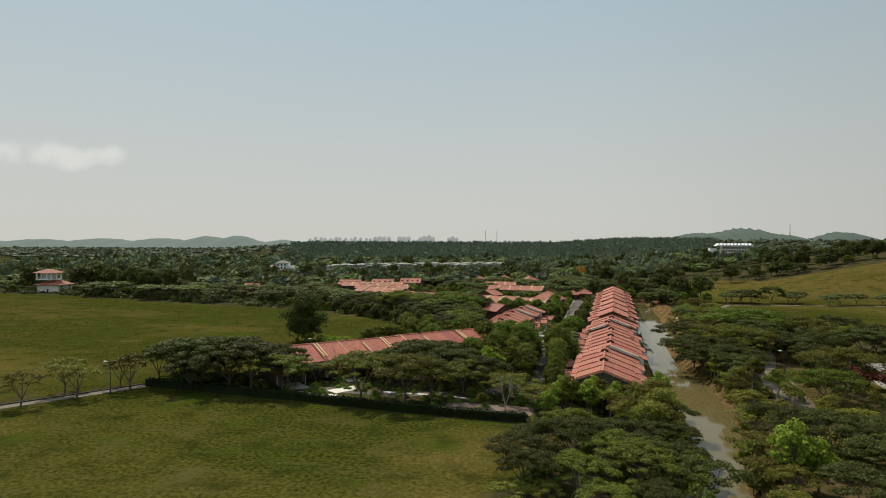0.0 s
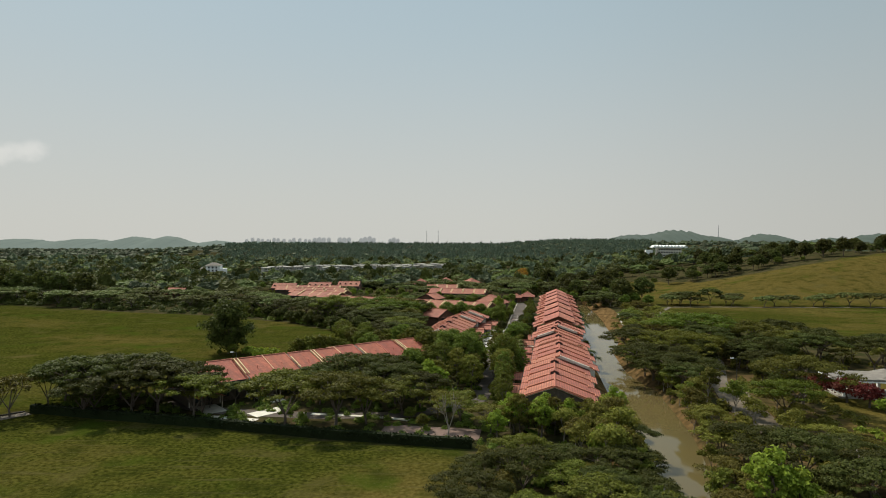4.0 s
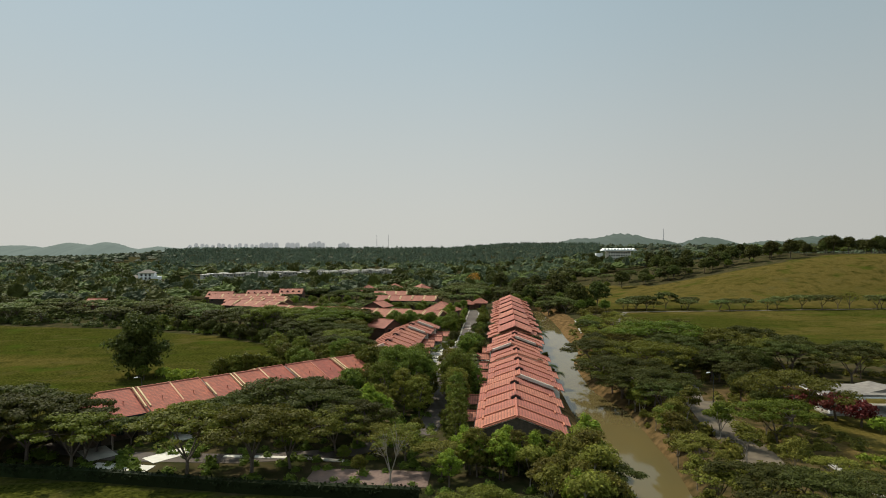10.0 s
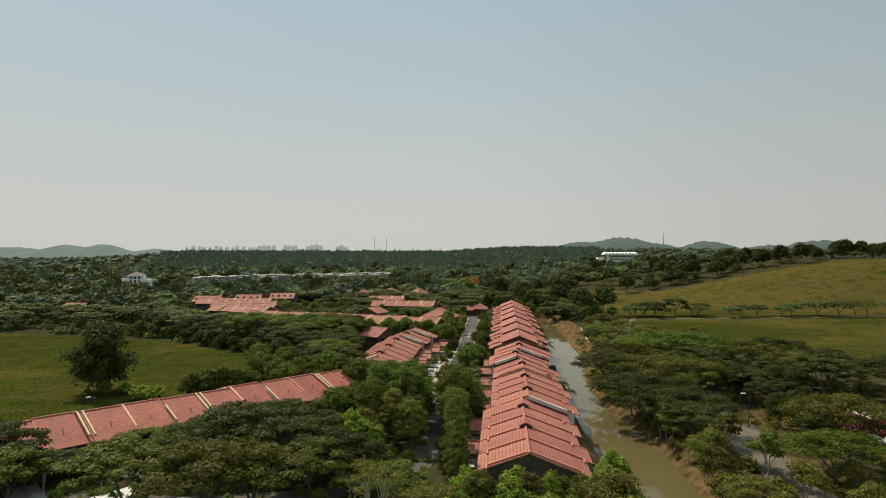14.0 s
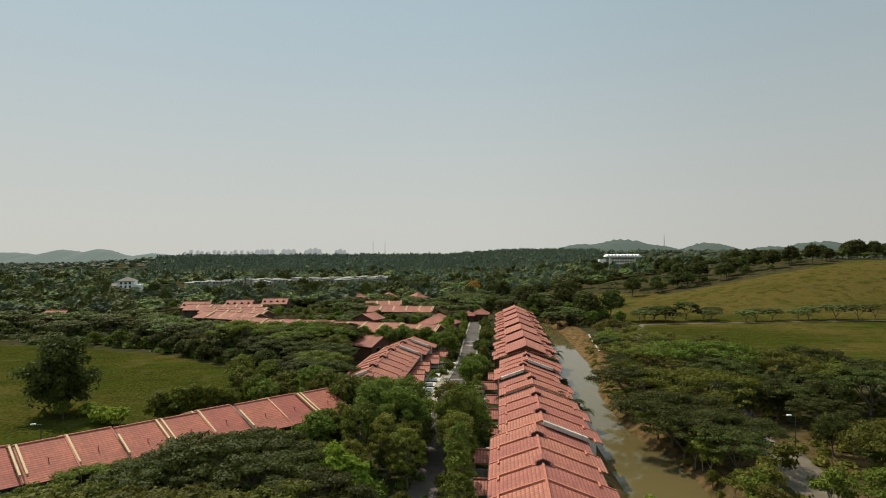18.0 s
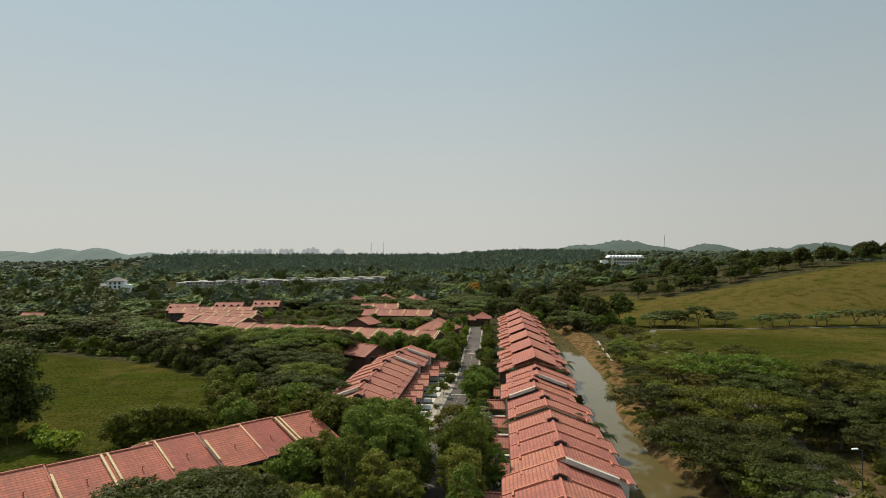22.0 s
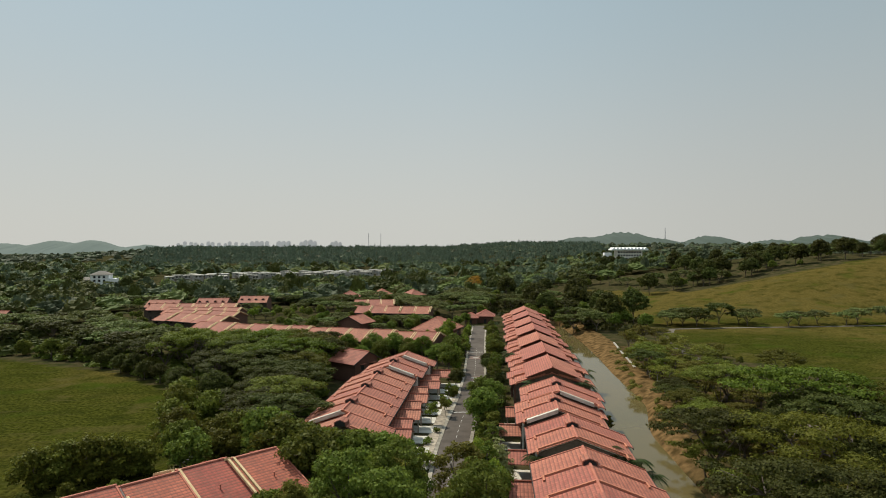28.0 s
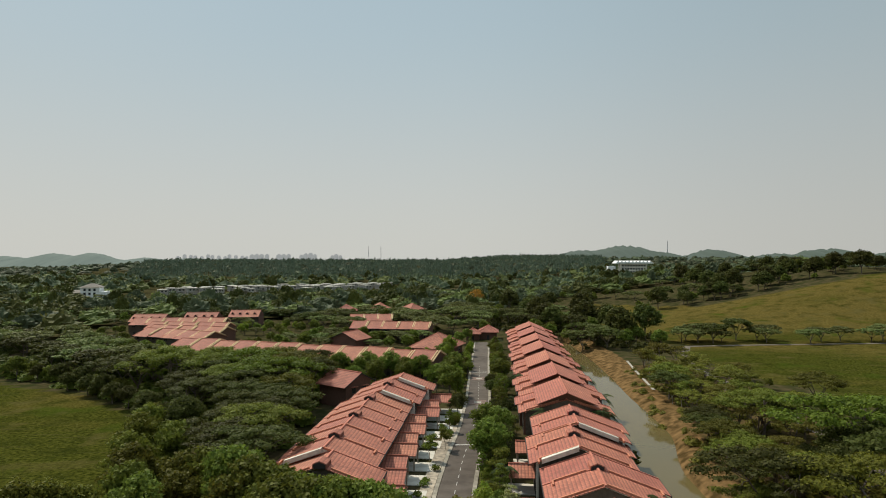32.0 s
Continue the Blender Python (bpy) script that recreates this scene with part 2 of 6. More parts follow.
    spot.inputs["Scale"].default_value, spot.inputs["Detail"].default_value, spot.inputs["Roughness"].default_value = 0.9, 9, 0.72
    l.new(co.outputs["Object"], spot.inputs["Vector"])
    much = n.new("ShaderNodeMapRange")
    for sock, value in (("From Min", 0.50), ("From Max", 0.72), ("To Min", 0.0), ("To Max", 0.62)):
        much.inputs[sock].default_value = value
    l.new(spot.outputs["Fac"], much.inputs["Value"])
    old = n.new("ShaderNodeMix")
    old.data_type = "RGBA"
    old.inputs["B"].default_value = (0.17, 0.075, 0.05, 1)
    l.new(much.outputs[0], old.inputs["Factor"])
    l.new(cross.outputs["Result"], old.inputs["A"])
    l.new(old.outputs["Result"], bsdf.inputs["Base Color"])
    l.new(b.outputs["Normal"], bsdf.inputs["Normal"])
    return m


TILE = tile_material("clay_tile", (0.48, 0.178, 0.114), (0.28, 0.098, 0.064))
TILE_ROSE = tile_material("rose_clay_tile", (0.49, 0.166, 0.108), (0.30, 0.094, 0.063))
TILE_DEEP = tile_material("deep_clay_tile", (0.45, 0.112, 0.068), (0.25, 0.060, 0.038), 0.74)
TILE_PINK = tile_material("pink_tile", (0.42, 0.06, 0.065), (0.32, 0.04, 0.045))
RIDGE = material("ridge_tile", (0.46, 0.16, 0.108), scale=4)
COPING = material("coping_brown", (0.50, 0.20, 0.12), (0.34, 0.12, 0.07), scale=3)
# red-brown walls and gables, darkened further by shade put into the colour
GABLE = material("shaded_brown_gable", (0.13, 0.065, 0.045), scale=2)
# dark colour for house fronts, standing in for shade below the eaves
FACADE_SHADE = material("front_shade_paint", (0.11, 0.085, 0.065), (0.06, 0.045, 0.035), scale=2)
CREAM = material("cream_coping", (0.62, 0.47, 0.27), (0.46, 0.32, 0.17), scale=2.5)
WALL = material("painted_wall", (0.72, 0.68, 0.60), (0.60, 0.56, 0.49), scale=1.2, bump=0.1)
WALL_DULL = material("weathered_wall", (0.34, 0.28, 0.22), (0.24, 0.19, 0.15), scale=1.2)
WHITE = material("white_paint", (0.80, 0.80, 0.78), (0.70, 0.70, 0.68), scale=1.5)
DARK = material("dark_timber", (0.035, 0.03, 0.028), scale=3)
GREY_ROOF = material("grey_roof", (0.23, 0.205, 0.175), (0.13, 0.115, 0.10), scale=0.8, rough=0.95)
FRAME = material("window_frame", (0.10, 0.085, 0.075), scale=6)
CONCRETE = material("concrete", (0.36, 0.33, 0.28), (0.22, 0.20, 0.165), scale=0.9, bump=0.2)
ASPHALT = material("asphalt", (0.108, 0.088, 0.072), (0.060, 0.047, 0.038), scale=0.45, bump=0.15, rough=0.97)
PATCH = material("road_paver", (0.19, 0.125, 0.10), (0.12, 0.08, 0.065), scale=2)
LINE = material("road_paint", (0.48, 0.46, 0.42), (0.22, 0.20, 0.18), scale=1.5)
PAD = material("pale_driveway", (0.54, 0.50, 0.43), (0.34, 0.31, 0.26), scale=0.7)
KERBING = material("pavement_concrete", (0.34, 0.30, 0.24), (0.15, 0.13, 0.10), scale=0.8)
PAVER = material("pale_paver", (0.40, 0.33, 0.25), (0.12, 0.10, 0.075), scale=1.0)
PATHM = material("path_gravel", (0.145, 0.118, 0.092), (0.08, 0.065, 0.05), scale=0.5)
SLAB = material("pale_slab", (0.62, 0.58, 0.50), (0.50, 0.46, 0.40), scale=0.9)
STEP_WALL = material("grey_step_wall", (0.60, 0.56, 0.48), (0.40, 0.36, 0.30), scale=1.5)
STEEL = material("galvanised_steel", (0.45, 0.46, 0.47), rough=0.45, metal=0.8, scale=5)
POST = material("dark_post", (0.05, 0.055, 0.055), rough=0.5, scale=5)
BARK = material("bark", (0.16, 0.125, 0.10), (0.09, 0.07, 0.055), scale=3, bump=0.4)
BARK_PALE = material("pale_bark", (0.36, 0.31, 0.26), (0.25, 0.21, 0.17), scale=3)
LEAF = leafy("leaf_green", (0.134, 0.165, 0.025), (0.054, 0.074, 0.013))
LEAF_RAIN = leafy("leaf_umbrella", (0.145, 0.158, 0.023), (0.059, 0.071, 0.012))
LEAF_FRESH = leafy("leaf_fresh", (0.118, 0.158, 0.018), (0.050, 0.074, 0.010), 0.1)
LEAF_LIGHT = leafy("leaf_light", (0.170, 0.200, 0.026), (0.070, 0.092, 0.012))
# next two: far foliage, paler and bluer, with distance haze in the colour
LEAF_FAR_HAZED = leafy("leaf_far_hazed", (0.102, 0.128, 0.066), (0.068, 0.088, 0.046))
LEAF_MID_HAZED = leafy("leaf_mid_hazed", (0.148, 0.172, 0.052), (0.088, 0.108, 0.035))
LEAF_BRIGHT = leafy("leaf_bright", (0.234, 0.302, 0.035), (0.107, 0.157, 0.020), 0.12)
LEAF_DARK = leafy("leaf_dark", (0.080, 0.090, 0.020), (0.035, 0.043, 0.011))
LEAF_OLIVE = leafy("leaf_olive", (0.184, 0.178, 0.030), (0.078, 0.081, 0.015))
LEAF_RED = leafy("leaf_red", (0.17, 0.045, 0.03), (0.07, 0.025, 0.018), 0.12)
LEAF_ORANGE = leafy("leaf_orange", (0.42, 0.21, 0.03), (0.20, 0.14, 0.03), 0.1)
# oil palms far off, their haze put into a bluer leaf colour
LEAF_PALM_HAZED = leafy("palm_frond", (0.106, 0.150, 0.098), (0.054, 0.080, 0.054))
LEAF_FROND = leafy("garden_palm_frond", (0.053, 0.076, 0.022), (0.023, 0.038, 0.012))
LEAF_PALE = leafy("pale_variegated_leaf", (0.34, 0.36, 0.14), (0.16, 0.20, 0.07), 0.1)
HEDGE = leafy("hedge_leaf", (0.028, 0.040, 0.014), (0.012, 0.019, 0.008), 0.1)


def glass_material():
    m = bpy.data.materials.new("window_glass")
    m.use_nodes = True
    b = m.node_tree.nodes["Principled BSDF"]
    b.inputs["Base Color"].default_value, b.inputs["Roughness"].default_value = (0.02, 0.025, 0.03, 1), 0.08
    return m


GLASS = glass_material()


def water_material():
    m = bpy.data.materials.new("canal_water")
    m.use_nodes = True
    n, l = m.node_tree.nodes, m.node_tree.links
    b = n["Principled BSDF"]
    b.inputs["Roughness"].default_value, b.inputs["Specular IOR Level"].default_value = 0.05, 0.36
    b.inputs["IOR"].default_value = 1.33
    co, t, bump = n.new("ShaderNodeTexCoord"), n.new("ShaderNodeTexNoise"), n.new("ShaderNodeBump")
    t.inputs["Scale"].default_value, t.inputs["Detail"].default_value = 0.9, 4
    l.new(co.outputs["Object"], t.inputs["Vector"])
    l.new(t.outputs["Fac"], bump.inputs["Height"])
    bump.inputs["Strength"].default_value, bump.inputs["Distance"].default_value = 0.08, 0.05
    # silt drifts in the water
    silt, mud = n.new("ShaderNodeTexNoise"), n.new("ShaderNodeMix")
    silt.inputs["Scale"].default_value, silt.inputs["Detail"].default_value = 0.05, 5
    l.new(co.outputs["Object"], silt.inputs["Vector"])
    mud.data_type = "RGBA"
    mud.inputs["A"].default_value, mud.inputs["B"].default_value = (0.125, 0.088, 0.032, 1), (0.085, 0.074, 0.034, 1)
    l.new(silt.outputs["Fac"], mud.inputs["Factor"])
    l.new(mud.outputs["Result"], b.inputs["Base Color"])
    l.new(bump.outputs["Normal"], b.inputs["Normal"])
    return m


WATER = water_material()


# ---- mesh building ----
class Build:
    """Collects vertices and faces of one mesh."""

    def __init__(self):
        self.v, self.f = [], []

    def box(self, x0, y0, z0, x1, y1, z1):
        i = len(self.v)
        self.v += [(x0, y0, z0), (x1, y0, z0), (x1, y1, z0), (x0, y1, z0), (x0, y0, z1), (x1, y0, z1), (x1, y1, z1), (x0, y1, z1)]
        self.f += [(i, i + 3, i + 2, i + 1), (i + 4, i + 5, i + 6, i + 7), (i, i + 1, i + 5, i + 4), (i + 1, i + 2, i + 6, i + 5), (i + 2, i + 3, i + 7, i + 6), (i + 3, i, i + 4, i + 7)]
        return self

    def extrude(self, outline, y0, y1):
        """A solid with the outline of (x, z) points, counter-clockwise seen from -y, between two y."""
        i, k = len(self.v), len(outline)
        self.v += [(x, y0, z) for x, z in outline] + [(x, y1, z) for x, z in outline]
        self.f += [tuple(range(i, i + k)), tuple(range(i + 2 * k - 1, i + k - 1, -1))]
        self.f += [(i + a, i + k + a, i + k + (a + 1) % k, i + (a + 1) % k) for a in range(k)]
        return self

    def tube(self, a, b, ra, rb, k=6):
        a, b = Vector(a), Vector(b)
        d = (b - a).normalized()
        u = d.orthogonal().normalized()
        w = d.cross(u)
        i = len(self.v)
        for c, r in ((a, ra), (b, rb)):
            self.v += [tuple(c + (u * math.cos(6.2832 * j / k) + w * math.sin(6.2832 * j / k)) * r) for j in range(k)]
        self.f += [(i + j, i + (j + 1) % k, i + k + (j + 1) % k, i + k + j) for j in range(k)]
        self.f += [tuple(range(i + k - 1, i - 1, -1)), tuple(range(i + k, i + 2 * k))]
        return self

    def poly(self, *pts):
        i = len(self.v)
        self.v += pts
        self.f.append(tuple(range(i, i + len(pts))))
        return self

    def mesh(self, name, mat):
        me = bpy.data.meshes.new(name)
        me.from_pydata([tuple(p) for p in self.v], [], self.f)
        me.materials.append(mat)
        return me


def part(name, built, mat, parent, label="", at=None):
    ob = new(name, built.mesh(name, mat) if isinstance(built, Build) else built)
    ob.parent = parent
    if at is not None:
        ob.matrix_basis = at
    return tagged(ob, label)


def thing(name, label, category, m, group="", kind=""):
    ob = new(name)
    ob.matrix_basis = m
    return tagged(ob, label, category, group, kind)


def ease(t):
    t = min(1.0, max(0.0, t))
    return t * t * (3 - 2 * t)


# ---- the lie of the land ----
def bank_swell(y):
    """The earth bank comes forward into the canal along the bend."""
    return ease(1.5 * (1 - abs(y - 225) / 46))


def canal_mid(y):
    return -2.6 * bank_swell(y) + 49.2 + 0.147 * (y - 150) - 4.2 * ease((150 - y) / 50)


def canal_half(y):
    return 5.6 - 2.6 * bank_swell(y) - 2.4 * ease((128 - y) / 28) + 0.4 * ease((y - 150) / 100) - 1.0 * ease((y - 260) / 50) - 2.0 * ease((y - 365) / 50)


def height(x, y):
    """Ground level."""
    rise = 33 * ease((x - 130) / 270) * ease((y - 402) / 115) * (1 - 0.55 * ease((y - 620) / 300))
    far = 27 * ease((y - 950) / 1200) * ease((x + 1100) / 500) * (1 - ease((y - 2600) / 900))
    bumps = 0.7 * noise.noise((x * 0.012, y * 0.012, 0.3)) * ease((abs(x + 150) - 110) / 60)
    z = rise + far + (bumps if x < -60 or x > 130 else 0)
    if x < -95 and y > 200:
        z += 2.5 * ease((-x - 150) / 150) * (1 - ease((y - 420) / 80))
    if -70 < y < 430:
        d = abs(x - canal_mid(y)) - canal_half(y)
        wide = 6.5 + (2.5 * ease((y - 255) / 40) + 3.5 * ease((y - 300) / 60) if x > canal_mid(y) else 0)
        if d < wide:
            z = min(z, -3.2 + 3.2 * ease((d + 1.5) / wide))
    return z


def inside(x, y, ring):
    hit = False
    for (ax, ay), (bx, by) in zip(ring, ring[1:] + ring[:1]):
        if (ay > y) != (by > y) and x < (bx - ax) * (y - ay) / (by - ay) + ax:
            hit = not hit
    return hit


FIELD_FRONT = [(-400, -80), (4, -80), (4, 92), (7, 129), (-20, 134), (-43, 140), (-90, 151), (-128, 113), (-400, 20)]
FIELD_LEFT = [(-400, 30), (-128, 118), (-93, 153), (-66, 172), (-48, 190), (-22, 214), (-10, 226), (-22, 244), (-40, 278), (-75, 312), (-131, 341), (-247, 366), (-420, 392)]
FIELD_RIGHT = [(124, 352), (136, 282), (158, 226), (200, 170), (700, 120), (900, 420), (620, 620), (330, 530), (215, 528), (172, 625), (160, 560), (126, 470), (132, 420), (140, 396)]
YARD = [(76, 110), (135, 104), (150, 200), (102, 200), (92, 152), (75, 130)]
PATH_LEFT = [(-128, 113), (-110, 127), (-100.7, 138), (-90, 150.5)]


def road_mid(y):
    return float(np.interp(y, (200, 219, 231, 248, 271, 297, 324, 346, 430), (16.4, 19.2, 20.9, 24.2, 29.3, 33.9, 37.9, 41.2, 54.3)))


def near_line(x, y, line, w):
    for (ax, ay), (bx, by) in zip(line, line[1:]):
        dx, dy = bx - ax, by - ay
        t = min(1, max(0, ((x - ax) * dx + (y - ay) * dy) / (dx * dx + dy * dy)))
        if math.hypot(ax + t * dx - x, ay + t * dy - y) < w:
            return True
    return False


TRACK_RIGHT = [(82, 118), (72, 145), (72, 158), (80, 186), (92, 215), (104, 260), (112, 300), (116, 340), (128, 372), (140, 394), (212, 400), (312, 401), (460, 392), (700, 380)]


def spread(lo, hi, steps):
    """Grid lines: fine in the middle stretches, coarse far off. steps: (from, to, step)."""
    out = [lo]
    for a, b, s in steps:
        out += list(np.arange(a, b, s))
    return sorted(set(round(float(v), 2) for v in out + [hi]))


def build_ground():
    xs = spread(-5200, 5200, [(-4800, -800, 250), (-800, -200, 25), (-200, 20, 6), (20, 110, 1.0), (110, 420, 7), (420, 900, 30), (900, 5000, 250)])
    ys = spread(-900, 5600, [(-800, -80, 120), (-80, 70, 6), (70, 440, 2.0), (440, 700, 10), (700, 1600, 40), (1600, 5400, 200)])
    nx, ny = len(xs), len(ys)
    verts = [(x, y, height(x, y)) for y in ys for x in xs]
    faces = [(j * nx + i, j * nx + i + 1, (j + 1) * nx + i + 1, (j + 1) * nx + i) for j in range(ny - 1) for i in range(nx - 1)]
    me = bpy.data.meshes.new("ground")
    me.from_pydata(verts, [], faces)
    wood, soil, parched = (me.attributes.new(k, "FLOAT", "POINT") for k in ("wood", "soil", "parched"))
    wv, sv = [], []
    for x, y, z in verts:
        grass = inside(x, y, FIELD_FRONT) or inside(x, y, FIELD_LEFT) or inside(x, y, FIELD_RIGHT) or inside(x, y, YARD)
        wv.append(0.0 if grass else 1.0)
        d = abs(x - canal_mid(y)) - canal_half(y) if -70 < y < 440 else 99
        sv.append(1.0 if d < 7 + 3 * ease((y - 255) / 40) + 3.5 * ease((y - 300) / 60) and x > canal_mid(y) and y > 226 else (0.62 + 0.35 * noise.noise((x * 0.12, y * 0.12, 5.0)) if d < 6 else (0.42 + 0.3 * noise.noise((x * 0.07, y * 0.07, 2.0)) if d < 40 and 90 < y < 350 and x > canal_mid(y) else 0.0)))
    wood.data.foreach_set("value", wv)
    soil.data.foreach_set("value", sv)
    parched.data.foreach_set("value", [ease((x - 100) / 30) * (0.45 + 0.95 * ease((y - 410) / 40)) + 0.9 * ease(1 - math.hypot(x + 57, (y - 94) * 1.6) / 42) + 1.1 * ease(1 - math.hypot(x + 4, (y - 102) * 0.6) / 24) + 0.35 * ease(1 - math.hypot(x + 150, (y - 190) * 0.7) / 90) + (0.9 if inside(x, y, YARD) else 0) for x, y, z in verts])
    me.polygons.foreach_set("use_smooth", [True] * len(faces))
    m = bpy.data.materials.new("ground_cover")
    m.use_nodes = True
    n, l = m.node_tree.nodes, m.node_tree.links
    bsdf = n["Principled BSDF"]
    bsdf.inputs["Roughness"].default_value = 0.95
    bsdf.inputs["Specular IOR Level"].default_value = 0.0
    co = n.new("ShaderNodeTexCoord")

    def tex(scale, detail=5):
        t = n.new("ShaderNodeTexNoise")
        t.inputs["Scale"].default_value, t.inputs["Detail"].default_value = scale, detail
        l.new(co.outputs["Object"], t.inputs["Vector"])
        return t.outputs["Fac"]

    def blend(a, b, fac, lo=0.0, hi=1.0):
        r = n.new("ShaderNodeMapRange")
        r.inputs["From Min"].default_value, r.inputs["From Max"].default_value = lo, hi
        l.new(fac, r.inputs["Value"])
        x = n.new("ShaderNodeMix")
        x.data_type = "RGBA"
        l.new(r.outputs[0], x.inputs["Factor"])
        for s, v in (("A", a), ("B", b)):
            if isinstance(v, tuple):
                x.inputs[s].default_value = (*v, 1)
            else:
                l.new(v, x.inputs[s])
        return x.outputs["Result"]

    green = blend((0.016, 0.019, 0.003), (0.055, 0.057, 0.010), tex(1.2, 12), 0.36, 0.64)
    dry = blend((0.056, 0.043, 0.010), (0.112, 0.084, 0.024), tex(1.2, 12), 0.33, 0.67)
    hollow = n.new("ShaderNodeMapping")
    hollow.inputs["Scale"].default_value = (0.010, 0.022, 0.01)
    l.new(co.outputs["Object"], hollow.inputs["Vector"])
    broad = n.new("ShaderNodeTexNoise")
    broad.inputs["Scale"].default_value, broad.inputs["Detail"].default_value = 1.0, 7
    l.new(hollow.outputs[0], broad.inputs["Vector"])
    parch = n.new("ShaderNodeAttribute")
    parch.attribute_name = "parched"
    lean = n.new("ShaderNodeMath")
    lean.operation = "MULTIPLY_ADD"
    lean.inputs[1].default_value = 0.19
    l.new(parch.outputs["Fac"], lean.inputs[0])
    l.new(broad.outputs["Fac"], lean.inputs[2])
    grass = blend(green, dry, lean.outputs[0], 0.50, 0.72)
    grass = blend(grass, (0.034, 0.048, 0.006), tex(0.06, 5), 0.56, 0.72)
    grass = blend(grass, (0.018, 0.022, 0.004), tex(0.16, 8), 0.50, 0.78)
    grass = blend(grass, (0.075, 0.062, 0.020), tex(0.09, 9), 0.57, 0.80)
    mown = n.new("ShaderNodeMapping")
    mown.inputs["Scale"].default_value, mown.inputs["Rotation"].default_value = (0.05, 0.75, 0.1), (0, 0, radians(-20))
    l.new(co.outputs["Object"], mown.inputs["Vector"])
    swath = n.new("ShaderNodeTexNoise")
    swath.inputs["Scale"].default_value, swath.inputs["Detail"].default_value = 1.0, 6
    l.new(mown.outputs[0], swath.inputs["Vector"])
    grass = blend(grass, (0.072, 0.060, 0.024), swath.outputs["Fac"], 0.58, 0.90)
    grass = blend(grass, (0.098, 0.100, 0.034), tex(2.6, 6), 0.60, 0.78)
    grass = blend(grass, (0.016, 0.020, 0.004), tex(3.3, 6), 0.60, 0.80)
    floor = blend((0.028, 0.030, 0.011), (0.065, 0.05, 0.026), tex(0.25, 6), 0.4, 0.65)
    earth = blend((0.050, 0.033, 0.013), (0.165, 0.100, 0.044), tex(0.5, 9), 0.35, 0.65)
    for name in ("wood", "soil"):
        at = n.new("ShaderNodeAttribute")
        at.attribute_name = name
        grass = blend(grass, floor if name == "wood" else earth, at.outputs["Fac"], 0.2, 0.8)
    l.new(grass, bsdf.inputs["Base Color"])
    b = n.new("ShaderNodeBump")
    b.inputs["Strength"].default_value, b.inputs["Distance"].default_value = 0.3, 0.12
    l.new(tex(1.0, 12), b.inputs["Height"])
    l.new(b.outputs["Normal"], bsdf.inputs["Normal"])
    me.materials.append(m)
    tagged(new("ground", me), "mown grass fields, leaf litter and bare earth banks", "ground", kind="structure")
    w = Build()
    ring = [y for y in range(-72, 432, 8)]
    for a, b2 in zip(ring, ring[1:]):
        w.poly((canal_mid(a) - canal_half(a) - 3, a, -2), (canal_mid(a) + canal_half(a) + 3, a, -2), (canal_mid(b2) + canal_half(b2) + 3, b2, -2), (canal_mid(b2) - canal_half(b2) - 3, b2, -2))
    tagged(new("water", w.mesh("water", WATER)), "still greenish brown canal water between earth banks", "canal", kind="structure")


build_ground()


def strip(name, line, w, z, mat, label, category, step=4.0):
    """A flat strip that follows a line over the ground."""
    pts = []
    for (ax, ay), (bx, by) in zip(line, line[1:]):
        k = max(1, int(math.hypot(bx - ax, by - ay) / step))
        pts += [(ax + (bx - ax) * i / k, ay + (by - ay) * i / k) for i in range(k)]
    pts.append(line[-1])
    b = Build()
    sides = []
    for i, (x, y) in enumerate(pts):
        (px, py), (qx, qy) = pts[max(0, i - 1)], pts[min(len(pts) - 1, i + 1)]
        d = Vector((qx - px, qy - py)).normalized()
        row = []
        for s in (-1, 1):
            X, Y = x + d.y * w / 2 * s, y - d.x * w / 2 * s
            row.append((X, Y, max(height(X, Y), height(x, y)) + z))
        sides.append(row)
    for (a, c), (e, g) in zip(sides, sides[1:]):
        b.poly(a, c, g, e)
        b.poly(a, e, (e[0], e[1], e[2] - 0.4), (a[0], a[1], a[2] - 0.4))
        b.poly(c, (c[0], c[1], c[2] - 0.4), (g[0], g[1], g[2] - 0.4), g)
    return tagged(new(name, b.mesh(name, mat)), label, category, kind="structure")


# ---- roads and paths ----
LANEM = material("worn_lane", (0.150, 0.118, 0.080), (0.055, 0.042, 0.028), scale=0.35)
ROAD = [(road_mid(y), float(y)) for y in range(204, 420, 6)]
strip("road", ROAD, 5.5, 0.06, ASPHALT, "grey asphalt street with worn patches", "road")
strip("pavement", [(x - 3.2, y) for x, y in ROAD], 0.7, 0.16, KERBING, "pale concrete pavement along the street", "pavement")
strip("pavement", [(x + 3.15, y) for x, y in ROAD], 0.7, 0.16, KERBING, "pale concrete pavement along the street", "pavement")
strip("forecourt", [(x - 4.75, y) for x, y in ROAD if 216 < y < 280], 2.2, 0.1, PAVER, "pale paved forecourt before the houses", "pavement")
strip("path", PATH_LEFT, 3.0, 0.08, PATHM, "narrow grey lane beside the grass field", "path")
strip("path", [(68.5, 139), (71.5, 150), (74.5, 165), (80, 184)], 8.0, 0.13, LANEM, "pale worn concrete lane under the trees", "path")
strip("bank_coping", [(86.5, 306), (89.2, 318), (93.5, 337), (98.4, 357)], 0.7, 0.22, CONCRETE, "pale concrete coping along the canal bank", "kerb")
strip("path", TRACK_RIGHT[2:], 2.8, 0.08, PATHM, "grey gravel track through trees and grass", "path")


